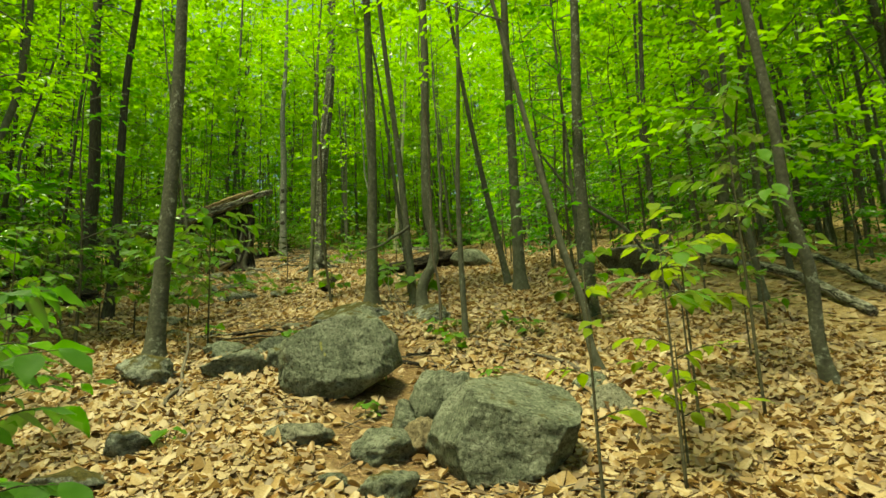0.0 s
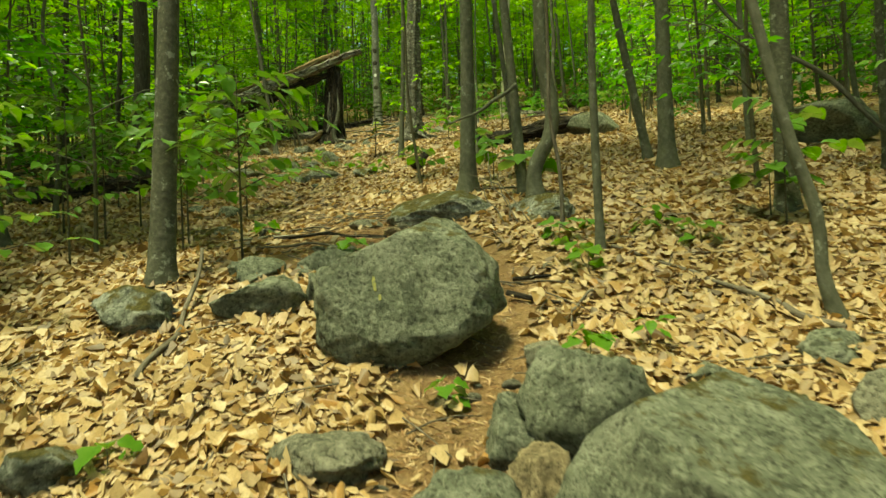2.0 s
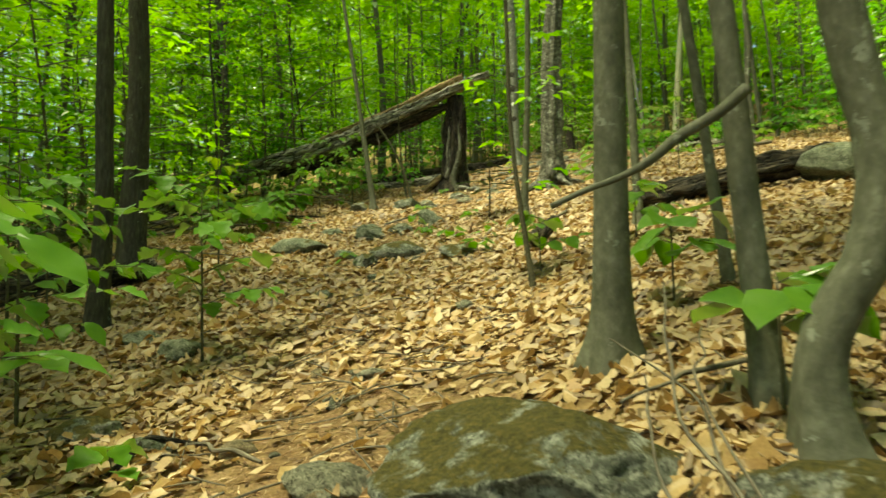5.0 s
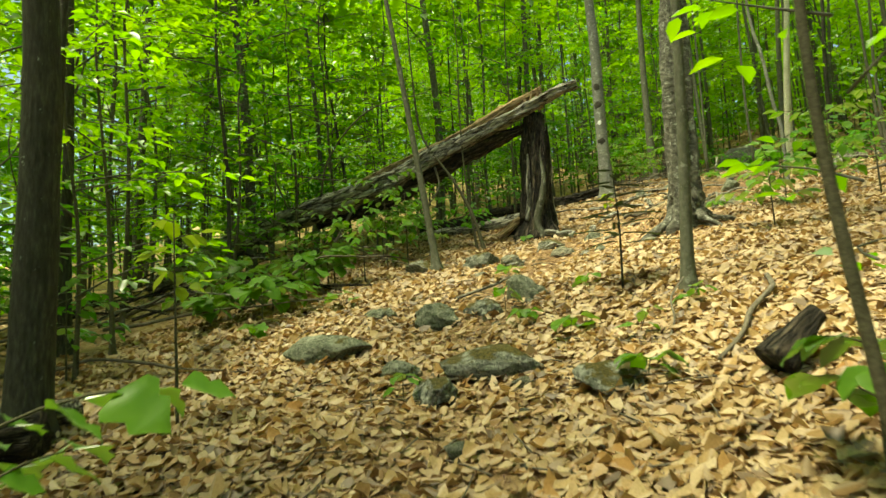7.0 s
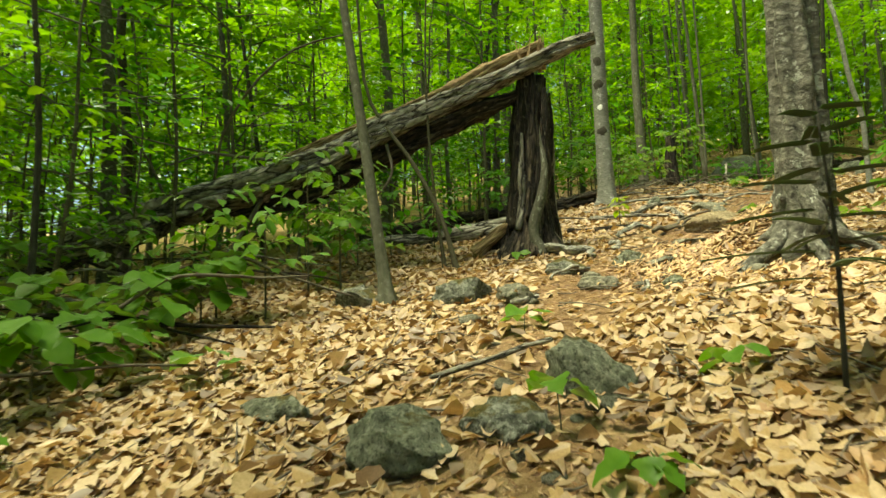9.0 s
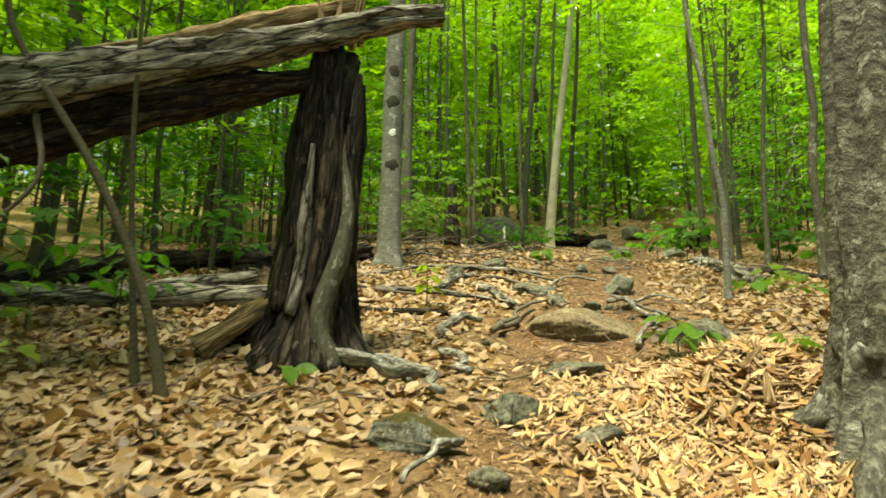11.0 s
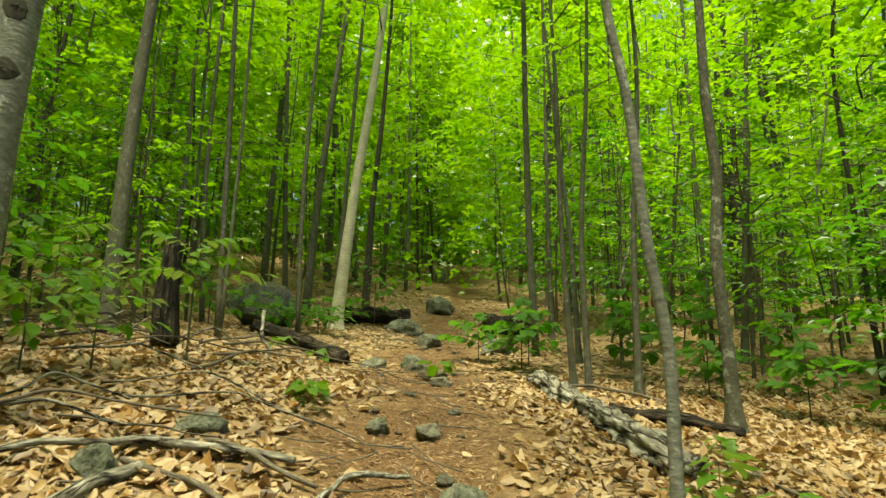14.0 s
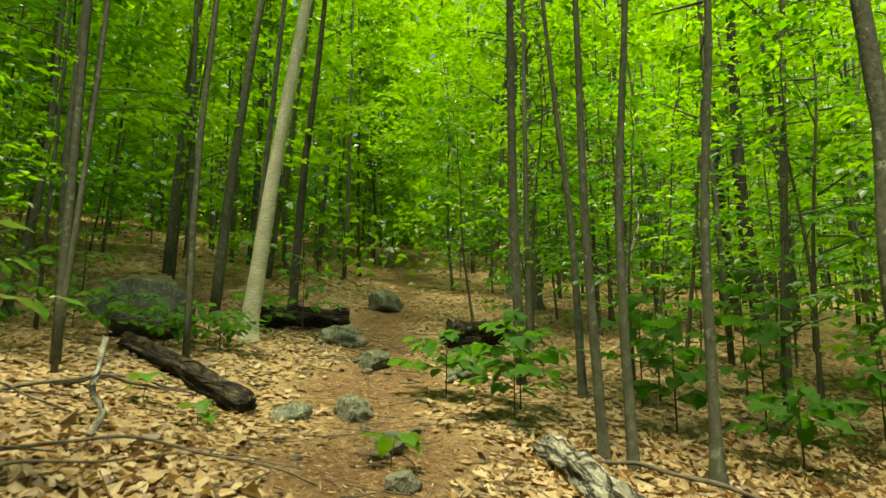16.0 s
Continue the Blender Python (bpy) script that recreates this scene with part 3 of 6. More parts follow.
rock(-0.84, 6.12, 1.1, 0.74, 0.82, 10, 3, ROCK, "large rounded grey-green lichened boulder beside the trail", 0.15, "boulder", 6, 0, 0.045,
     [(Vector((-0.36, 0, 0.93)), 0.76), (Vector((0.5, 0, -0.86)), 0.8), (Vector((0, -0.95, 0.3)), 0.76), (Vector((-0.95, -0.2, 0.1)), 0.9)], (0, -7), 2.25)
rock(0.4, 4.66, 1.06, 0.9, 0.68, -22, 11, ROCK, "large angular grey lichened boulder with a sloping top", 0.2, "boulder", 6, 3, 0.045,
     [(Vector((0.35, -0.25, 1)).normalized(), 0.6), (Vector((0.2, -1, 0.1)).normalized(), 0.62), (Vector((-1, 0, 0.25)).normalized(), 0.66), (Vector((0.5, -0.3, 0.9)).normalized(), 0.74)], (4, 8), 2.6)
rock(-1.92, 6.42, 0.62, 0.42, 0.36, 18, 21, ROCK, "cleft grey stone in a row of stones", 0.2)
rock(-1.5, 6.62, 0.36, 0.3, 0.36, 5, 22, ROCK, "small grey stone behind the large boulder", 0.2)
rock(-2.62, 6.18, 0.56, 0.48, 0.36, 10, 23, ROCK_MOSSY, "rounded brown stone with a moss cap at a tree's foot", 0.15)
rock(-2.2, 7.0, 0.42, 0.4, 0.24, 40, 24, ROCK, "low grey stone half sunk in leaves", 0.3)
rock(-1.75, 7.3, 0.55, 0.5, 0.3, 20, 25, ROCK, "low grey stone half sunk in leaves", 0.35)
rock(0.06, 5.2, 0.56, 0.42, 0.5, -8, 31, ROCK, "grey lichened stone in a stone pile", 0.1)
rock(-0.24, 5.22, 0.26, 0.26, 0.36, 20, 32, ROCK, "small grey stone in a stone pile", 0.15)
rock(-0.12, 4.92, 0.32, 0.28, 0.3, 35, 33, ROCK_BROWN, "round tan-brown stone leaning on a boulder", 0.1)
rock(-0.4, 4.76, 0.46, 0.36, 0.3, 25, 34, ROCK, "wedge-shaped grey-green stone beside the trail", 0.15, tip=(0, 10))
rock(-0.3, 4.25, 0.4, 0.34, 0.24, 60, 35, ROCK, "small mossy grey stone half sunk in soil", 0.3)
rock(-1.02, 5.06, 0.52, 0.4, 0.22, -12, 36, ROCK_PALE, "flat pale grey stone set in the leaf litter", 0.3)
rock(0.85, 5.42, 0.34, 0.3, 0.26, 0, 37, ROCK, "small grey stone beside the boulder", 0.25)
rock(1.36, 5.5, 0.42, 0.36, 0.32, 30, 38, ROCK_PALE, "rounded grey stone among dead leaves", 0.25)
rock(1.3, 6.1, 0.36, 0.3, 0.22, 60, 39, ROCK, "rounded grey stone among dead leaves", 0.3)
rock(0.7, 5.85, 0.3, 0.26, 0.18, 60, 40, ROCK, "small grey stone among dead leaves", 0.3)
rock(-2.14, 4.8, 0.34, 0.3, 0.26, 0, 41, ROCK_MOSSY, "dark mossy stone among dead leaves", 0.2)
rock(-2.25, 4.3, 0.7, 0.5, 0.24, 20, 42, ROCK_MOSSY, "low dark mossy stone among dead leaves", 0.3)
rock(-0.12, 6.0, 0.24, 0.2, 0.2, 0, 43, ROCK_PALE, "small pale stone at the trail's edge", 0.25)
rock(-1.2, 8.96, 1.12, 1.05, 0.46, -25, 51, ROCK_MOSSY, "broad flat pale boulder with brown moss on top", 0.3, "boulder", 5, 5, 0.09)
rock(-0.24, 8.74, 0.78, 0.6, 0.36, -15, 52, ROCK_MOSSY, "low mossy boulder at the foot of two trunks", 0.3, "boulder", 5, 5, 0.09)
rock(-1.92, 8.82, 0.36, 0.28, 0.16, 0, 53, ROCK_PALE, "small flat grey stone in the trail", 0.3)
rock(-1.84, 7.2, 0.42, 0.34, 0.24, 30, 54, ROCK, "grey stone at the trail's edge", 0.35)
rock(-1.8, 7.66, 0.27, 0.22, 0.14, 0, 55, ROCK, "small grey stone in the trail", 0.35)
rock(-2.55, 10.32, 0.26, 0.12, 0.06, 30, 56, ROCK_PALE, "thin flat pale stone in the trail", 0.2, level=3)
rock(-4.7, 10.5, 0.36, 0.3, 0.18, 0, 57, ROCK, "small grey stone among dead leaves", 0.3)
rock(-4.15, 10.35, 0.34, 0.26, 0.22, 50, 58, ROCK, "small pointed grey stone among dead leaves", 0.25)
rock(-3.65, 9.2, 0.4, 0.3, 0.2, 10, 59, ROCK_MOSSY, "low mossy stone among dead leaves", 0.3)
rock(-3.1, 9.1, 0.24, 0.2, 0.14, 10, 60, ROCK, "small grey stone among dead leaves", 0.3)
rock(-5.9, 14.24, 0.76, 0.56, 0.36, 10, 61, ROCK, "rounded grey boulder rising from the leaf litter", 0.2, "boulder", 5, 6, 0.06)
rock(-5.36, 15.16, 0.5, 0.42, 0.34, -10, 62, ROCK, "rounded grey-green stone rising from leaves", 0.2)
rock(-4.2, 13.98, 0.78, 0.6, 0.32, 0, 63, ROCK_MOSSY, "broad brown moss-covered stone in the leaves", 0.25, "boulder", 5, 5, 0.05)
rock(-3.25, 13.42, 0.44, 0.38, 0.26, 30, 64, ROCK_MOSSY, "mossy grey stone among dead leaves", 0.25)
rock(-4.94, 13.78, 0.36, 0.28, 0.22, 40, 65, ROCK, "wedge-shaped grey stone among dead leaves", 0.25)
rock(-4.38, 13.36, 0.42, 0.3, 0.24, -30, 66, ROCK_MOSSY, "mossy grey stone among dead leaves", 0.25)
rock(-6.2, 15.5, 0.42, 0.34, 0.2, 0, 67, ROCK, "low grey stone among dead leaves", 0.3)
rock(-4.72, 15.86, 0.42, 0.34, 0.4, 15, 68, ROCK, "upright grey-green lichened stone beside the trail", 0.2)
rock(-4.98, 15.4, 0.4, 0.3, 0.26, 15, 69, ROCK_MOSSY, "dark mossy stone beside the trail", 0.25)
rock(-6.98, 17.72, 0.46, 0.4, 0.34, 0, 70, ROCK_MOSSY, "mossy grey stone under a young tree's roots", 0.25)
rock(-6.1, 17.78, 0.5, 0.36, 0.3, 20, 71, ROCK_MOSSY, "dark rounded stone with brown moss beside roots", 0.25)
rock(-5.62, 17.72, 0.36, 0.4, 0.24, 0, 72, ROCK_PALE, "pale flat-topped stone with a moss patch", 0.3)
rock(-5.46, 18.84, 0.44, 0.26, 0.22, -5, 73, ROCK_MOSSY, "dark mossy stone in the trail", 0.2)
rock(-5.05, 18.1, 0.38, 0.2, 0.16, -20, 74, ROCK_PALE, "pale stone in the trail", 0.3)
rock(-4.64, 18.9, 0.27, 0.26, 0.16, 0, 75, ROCK_PALE, "pale flat stone in the trail", 0.35)
rock(-5.18, 18.46, 0.18, 0.16, 0.1, 0, 76, ROCK_PALE, "small pale stone in the trail", 0.3, level=3)
rock(-4.95, 19.3, 0.34, 0.26, 0.2, 30, 77, ROCK, "grey stone between bleached roots", 0.3)
rock(-4.46, 20.1, 0.46, 0.4, 0.14, 0, 78, ROCK_PALE, "flat grey stone in the trail", 0.4)
rock(-4.12, 21.4, 0.95, 0.8, 0.36, 10, 79, ROCK_BROWN, "low dome of tan rock in the trail", 0.4, "boulder", 5, 4, 0.05)
rock(-3.3, 20.9, 0.7, 0.5, 0.32, 10, 80, ROCK_PALE, "pale grey stone at the trail's edge", 0.35)
rock(-4.46, 17.76, 0.17, 0.2, 0.14, 0, 81, ROCK, "small knobbly grey stone among wood chips", 0.2, level=3)
rock(-3.9, 18.05, 0.26, 0.22, 0.15, 0, 82, ROCK_PALE, "small pale stone at a tree's foot", 0.3)
rock(-3.36, 22.78, 0.38, 0.34, 0.3, 20, 83, ROCK, "pointed grey lichened stone in the trail", 0.25)
rock(-4.3, 22.7, 0.44, 0.36, 0.24, 30, 84, ROCK_PALE, "pale grey stone in the trail", 0.35)
rock(-5.06, 23.4, 0.28, 0.26, 0.26, 0, 85, ROCK, "upright grey stone among dead leaves", 0.25)
rock(-4.16, 22.2, 0.2, 0.2, 0.16, 0, 86, ROCK_PALE, "small grey stone in the trail", 0.25)
rock(-4.6, 23.9, 0.4, 0.3, 0.22, 0, 87, ROCK, "grey stone among dead leaves", 0.3)
rock(-3.16, 23.96, 0.2, 0.18, 0.14, 0, 88, ROCK_PALE, "small pale stone in the trail", 0.3)
rock(-3.46, 24.12, 0.2, 0.18, 0.14, 70, 89, ROCK, "small grey stone in the trail", 0.3)
rock(-1.16, 31.6, 0.72, 0.5, 0.42, 0, 90, ROCK, "grey stone at the trail's edge", 0.2)
rock(-1.15, 30.1, 0.4, 0.34, 0.32, 0, 91, ROCK, "rounded grey stone in the trail", 0.2)
rock(-0.3, 29.4, 0.56, 0.4, 0.3, 0, 92, ROCK, "dark grey stone beside the trail", 0.2)
rock(-0.1, 29.9, 0.46, 0.4, 0.4, 30, 93, ROCK_PALE, "pale-topped grey stone beside the trail", 0.2)
rock(0.75, 35.1, 0.7, 0.5, 0.5, 0, 94, ROCK, "grey stone beside the trail", 0.2)
rock(-2.56, 28.1, 0.38, 0.32, 0.24, 0, 95, ROCK, "grey stone in the trail", 0.3)
rock(-2.02, 28.16, 0.44, 0.36, 0.3, 50, 96, ROCK, "grey mossy stone in the trail", 0.25)
rock(-2.14, 26.76, 0.26, 0.22, 0.14, 0, 97, ROCK_PALE, "small pale stone in the trail", 0.3)
rock(-2.4, 25.9, 0.26, 0.2, 0.14, 30, 98, ROCK_PALE, "small pale stone in the trail", 0.3)
rock(-3.75, 31.6, 1.3, 1.1, 1.1, 30, 104, ROCK_SHADED, "large dark grey boulder in the undergrowth, shade put into its colour", 0.24, "boulder", 5, 10, 0.07)
rock(4.4, 45.6, 0.7, 0.6, 0.7, 0, 100, ROCK_PALE, "pale grey stone far up the trail", 0.2)
rock(3.2, 11.6, 1.2, 1.0, 0.7, 20, 101, ROCK, "large grey boulder among saplings", 0.2, "boulder", 4, 6, 0.06)
rock(0.6, 15.3, 1.0, 0.8, 0.55, 20, 102, ROCK, "large grey boulder behind a fallen log", 0.2, "boulder", 4, 6, 0.06)

STREAK, nt, b = material("yellow_lichen")
nt.links.new(ramp(nt, noise_of(nt, 60.0, 5.0, coords(nt)), [(0.35, (0.16, 0.16, 0.07)), (0.6, (0.27, 0.25, 0.07))]), b.inputs["Base Color"])
b.inputs["Roughness"].default_value = 0.9
stone = next(o for o in scene.objects if o.name == "boulder")
skin = BVHTree.FromPolygons([v.co for v in stone.data.vertices], [p.vertices for p in stone.data.polygons])
for px, pz, wide, tall in ((-0.14, 0.5, 0.011, 0.04), (-0.12, 0.43, 0.008, 0.018)):
    bm = bmesh.new()
    ring = []
    for m in range(14):
        a = 2 * math.pi * m / 14
        k = 1 + 0.5 * noise.noise(Vector((math.cos(a) * 2, math.sin(a) * 2, pz * 9)))
        hit = skin.ray_cast(Vector((px + wide * k * math.cos(a), -2, pz + tall * k * math.sin(a))), Vector((0, 1, 0)))[0]
        ring.append(bm.verts.new(hit + Vector((0, -0.004, 0.002))))
    bm.faces.new(ring)
    part("lichen_streak", bm, STREAK, stone, "yellow lichen streak")


def pebbles(n, seed):
    r = random.Random(seed)
    shapes = [rock_mesh("pebble", 1, 0.8, 0.55, 200 + i, m, 3, 6, 0.12) for i, m in enumerate((ROCK, ROCK_PALE, ROCK_BROWN, ROCK_PALE))]
    for i in range(n):
        y = r.uniform(4, 33)
        k = max(j for j in range(len(TRAIL)) if TRAIL[j][1] <= y)
        (ax, ay), (bx, by) = TRAIL[k], TRAIL[k + 1]
        x = ax + (bx - ax) * (y - ay) / (by - ay) + r.gauss(0, 0.5)
        s = r.uniform(0.05, 0.13) if i % 5 else r.uniform(0.14, 0.24)
        ob = new("pebble", shapes[i % 4])
        ob.matrix_world = pose(x, y, slope_at(x, y) - 0.2 * s - 0.02, 0, 0, r.uniform(0, 360)) @ Matrix.Scale(s, 4)
        tagged(ob, "small loose stone trodden into the trail", "stone", "loose stones of the trail")


pebbles(150, 5)


# ---- trees ----
def crown_mesh(name, seed, low, high, reach, limbs, per_limb, size, mat, shape="small"):
    """Leaves in flat sprays along the side twigs of limbs round an upright trunk."""
    r = np.random.default_rng(seed)
    P, H, L, T = [], [], [], []
    wood = []
    for i in range(limbs):
        h = low + (high - low) * (i + r.random()) / limbs
        ang = r.uniform(0, 6.28)
        full = reach * (1.05 - 0.6 * ((h - low) / max(high - low, 0.1)) ** 1.5) * r.uniform(0.6, 1.15)
        rise = r.uniform(0.0, 0.45)
        d = np.array([math.cos(ang), math.sin(ang)])
        side_bend = r.normal(0, 0.12) * full
        mid = d * full * 0.5 + np.array([-d[1], d[0]]) * side_bend
        a, e = (0, 0, h, 0.004 + 0.006 * reach), (*(d * full), h + rise * full, 0.002)
        wood.append(tube([a, (*mid, h + rise * full * 0.62, 0.003 + 0.003 * reach), e], 5, 4))
        twigs = max(3, per_limb // 9)
        for k in range(twigs):
            m = per_limb // twigs
            u0 = 0.22 + 0.78 * (k + r.random()) / twigs
            out = (1 if k % 2 else -1) * r.uniform(0.4, 1.0)
            ln = full * (0.5 - 0.28 * u0) * r.uniform(0.7, 1.3) + 0.12
            w = (np.arange(m) + r.random(m)) / m
            a2 = ang + out
            start = d * u0 * full + np.array([-d[1], d[0]]) * side_bend * 4 * u0 * (1 - u0)
            x = start[0] + np.cos(a2) * ln * w + r.normal(0, 0.3 * size, m)
            y = start[1] + np.sin(a2) * ln * w + r.normal(0, 0.3 * size, m)
            z = h + rise * full * (1.2 * u0 - 0.2 * u0 * u0) + r.normal(0, 0.03) - 0.1 * ln * w * w + r.normal(0, 0.016, m)
            P.append(np.stack([x, y, z], -1))
            H.append(a2 + np.where(np.arange(m) % 2, 1, -1) * r.uniform(0.3, 1.1, m))
            L.append(r.uniform(0.75, 1.2, m) * size)
            T.append(r.normal(-0.16, 0.2, m))
    P, H, L, T = np.concatenate(P), np.concatenate(H), np.concatenate(L), np.concatenate(T)
    return leaf_sheet(name, P, H, L, T, r.normal(0, 0.24, len(P)), mat, shape, 0.08, 0.25, join(wood))


CROWNS = [crown_mesh("crown", 300 + i, lo, hi, reach, limbs, per, size, GREEN) for i, (lo, hi, reach, limbs, per, size) in enumerate((
    (4.0, 10.0, 1.6, 14, 55, 0.12), (4.5, 11.0, 1.7, 16, 55, 0.12), (3.5, 9.0, 1.5, 14, 50, 0.115), (5.5, 13.0, 2.0, 18, 60, 0.125), (3.4, 8.0, 1.3, 12, 50, 0.11)))]
FILL_CROWNS = [crown_mesh("crown", 320 + i, lo, hi, reach, limbs, per, size, GREEN) for i, (lo, hi, reach, limbs, per, size) in enumerate((
    (1.4, 10.5, 2.3, 34, 81, 0.17), (3.0, 13.0, 2.7, 36, 81, 0.18), (1.0, 9.0, 2.0, 30, 81, 0.16), (4.2, 14.5, 3.0, 38, 81, 0.19)))]
F0, F1, F2, F3 = FILL_CROWNS
SMALL_CROWNS = [crown_mesh("leaves", 340 + i, lo, hi, reach, limbs, per, size, mat, "beech") for i, (lo, hi, reach, limbs, per, size, mat) in enumerate((
    (0.5, 3.4, 1.0, 14, 18, 0.13, GREEN), (0.8, 4.5, 1.2, 16, 20, 0.13, DEEP), (0.3, 2.2, 0.9, 12, 18, 0.14, DEEP), (1.2, 5.5, 1.4, 18, 22, 0.13, GREEN)))]

SLIM = crown_mesh("leaves", 399, 0.7, 4.6, 0.42, 16, 9, 0.11, GREEN, "beech")


def trunk_mesh(dia, high, bend, seed, mat, sides=12, rough=0.07, flare=0.7, ridges=0):
    """bend: (height, x, y) offsets from a straight upright axis."""
    r = random.Random(seed)
    pts = [(0, 0, -0.15, dia / 2 * 1.12)]
    if bend:
        pts += [(bx, by, h, dia / 2 * max(0.25, 1 - 0.75 * h / high)) for h, bx, by in bend]
        lx, ly = bend[-1][1], bend[-1][2]
        h0 = bend[-1][0]
    else:
        lx = ly = h0 = 0
    for k in range(1, 6):
        h = h0 + (high - h0) * k / 5
        lx, ly = lx + r.gauss(0, 0.05), ly + r.gauss(0, 0.05)
        pts.append((lx, ly, h, max(0.006, dia / 2 * (1 - 0.85 * h / high))))
    n = max(14, min(70, int(high * 4)))
    return mesh_from("trunk", *tube(pts, n, sides, rough, seed, ridges, flare), mat)


tree_count = 0


def tree(x, y, dia, lean=(0, 0), high=11.0, mat=None, bend=(), label="slender grey-barked young beech tree", crown=None, name="tree", sides=12, rough=0.07, flare=0.7, ridges=0, scale=1.0):
    global tree_count
    tree_count += 1
    base = new(name)
    tilt = Vector((0, 0, 1)).rotation_difference(Vector((lean[0], lean[1], 1))).to_matrix().to_4x4()
    turn = (tree_count * 137.5) % 360
    base.matrix_world = Matrix.Translation((x, y, slope_at(x, y))) @ tilt
    tagged(base, label, "tree")
    part_mesh("trunk", trunk_mesh(dia, high, bend, tree_count, mat or BEECH, sides, rough, flare, ridges), base)
    if crown is not None:
        ob = part_mesh("crown", crown, base)
        ob.matrix_local = pose(0, 0, 0, 0, 0, turn) @ Matrix.Scale(scale, 4)
    return base


T_BEECH, T_GREY = "slender young beech tree with smooth grey bark", "grey-barked young tree spotted with pale lichen"
C0, C1, C2, C3, C4 = CROWNS
tree(-2.86, 6.8, 0.17, (0.02, 0.0), 12, MAPLE, label="straight young tree with lichen-spotted bark beside mossy stones", crown=C3)
tree(-1.06, 9.95, 0.165, (-0.018, 0), 12, BEECH, label="straight grey beech with flaring roots above a mossy rock", crown=C3, flare=1.0)
tree(-0.4, 9.42, 0.105, (-0.066, -0.02), 10, BEECH, label=T_BEECH, crown=C1)
tree(-0.23, 9.05, 0.145, (0.03, 0.0), 11, BEECH, ((0.2, -0.05, 0), (0.42, -0.02, 0), (0.65, 0.1, 0.02), (0.95, 0.13, 0.03), (1.35, 0.05, 0.02), (1.8, 0.02, 0)), "grey beech with a curved base above a mossy rock", C1, flare=1.0)
tree(0.27, 7.66, 0.066, (0.03, 0.0), 8, BEECH, label="thin straight grey sapling in the leaf litter", crown=None, sides=10)
tree(-0.02, 8.06, 0.036, (-0.033, 0), 6, TWIG, ((0.5, 0.02, 0), (1.0, -0.03, 0), (1.6, 0.0, 0)), "thin pale bare sapling beside a mossy rock", None, sides=8)
tree(1.49, 6.45, 0.075, (-0.19, -0.02), 8, BEECH, ((0.25, -0.04, 0), (0.6, 0.0, 0), (1.2, -0.05, 0)), "thin leaning grey sapling beside stones", C4, sides=10)
tree(3.06, 5.45, 0.11, (-0.04, 0), 9, MAPLE, ((0.35, -0.06, 0), (0.9, -0.02, 0), (1.5, -0.1, 0), (2.2, -0.08, 0)), "crooked young tree with pale lichen patches", C4)
tree(-5.3, 10.6, 0.16, (0.04, 0), 12, DARK, ((1.0, 0.04, 0), (2.0, 0.0, 0)), "dark-barked young tree in the undergrowth", C1)
tree(1.22, 10.7, 0.18, (0.025, 0), 12, BEECH, label=T_BEECH, crown=C3)
tree(1.87, 8.55, 0.17, (0.034, 0), 11, MAPLE, label=T_GREY, crown=C3)
tree(1.1, 11.4, 0.11, (-0.14, -0.02), 10, BEECH, label="leaning thin grey young tree", crown=C1)
tree(2.39, 11.66, 0.085, (-0.02, 0), 9, BEECH, label=T_BEECH, crown=C1)
tree(-6.5, 12.0, 0.26, (0.0, 0.0), 13, DARK, label="dark-barked tree beside a fallen log", crown=C3)
tree(-7.4, 12.6, 0.09, (0.06, 0.03), 10, DARK, label="thin dark young tree", crown=C1)
tree(-6.74, 17.72, 0.1, (-0.12, -0.02), 10, BEECH, label="slender grey young tree rooted on mossy stones", crown=C1, flare=1.2)
tree(-1.99, 11.9, 0.045, (-0.04, -0.02), 6, STEM, label="thin leafy sapling beside the trail", crown=SLIM)
tree(-1.43, 13.82, 0.09, (-0.04, 0), 9, BEECH, label=T_BEECH, crown=C1)
tree(-0.55, 11.2, 0.07, (-0.08, -0.03), 9, BEECH, label=T_BEECH, crown=C1)
tree(-3.1, 15.3, 0.095, (0.03, 0.02), 10, BEECH, label="slender straight grey young tree beside the trail", crown=C1)
tree(-9.35, 16.4, 0.065, (-0.03, -0.01), 9, DARK, label="thin straight dark sapling in undergrowth", crown=C4)
tree(-3.54, 18.5, 0.37, (0.03, 0.01), 14, ROUGH, label="thick old tree with rough flaking bark and spreading roots", crown=C3, sides=40, rough=0.2, flare=0.8, ridges=7)
tree(-9.6, 14.2, 0.14, (0.0, 0), 10, DARK, ((1.2, 0.0, 0), (2.2, 0.06, 0)), "dark young tree in the undergrowth", C1)
blazed = tree(-5.85, 23.75, 0.27, (0.0, 0.0), 13, BLAZED, ((1.0, 0, 0), (2.2, 0, 0), (3.5, 0.02, 0)), label="grey tree with dark knots and a white paint blaze", crown=C3, sides=24, rough=0.08, flare=0.6)
tree(-5.76, 28.6, 0.22, (0.02, 0), 13, BEECH, label=T_GREY, crown=C3)
tree(-6.72, 19.3, 0.055, (-0.1, 0.0), 7, STEM, ((0.6, -0.12, 0), (1.3, -0.38, 0), (2.2, -0.85, 0.05)), "thin curved sapling beside a broken snag", None, sides=8)
tree(-7.0, 19.6, 0.04, (-0.05, 0), 6, STEM, label="thin straight sapling beside a broken snag", crown=None, sides=8)
tree(-2.42, 22.36, 0.07, (-0.05, 0.01), 8, BLAZED, ((0.4, 0.03, 0), (1.0, 0.06, 0.0), (1.5, 0.0, 0), (2.3, -0.03, 0), (3.0, -0.12, 0)), "pale kinked sapling beside the trail", C4, sides=10)
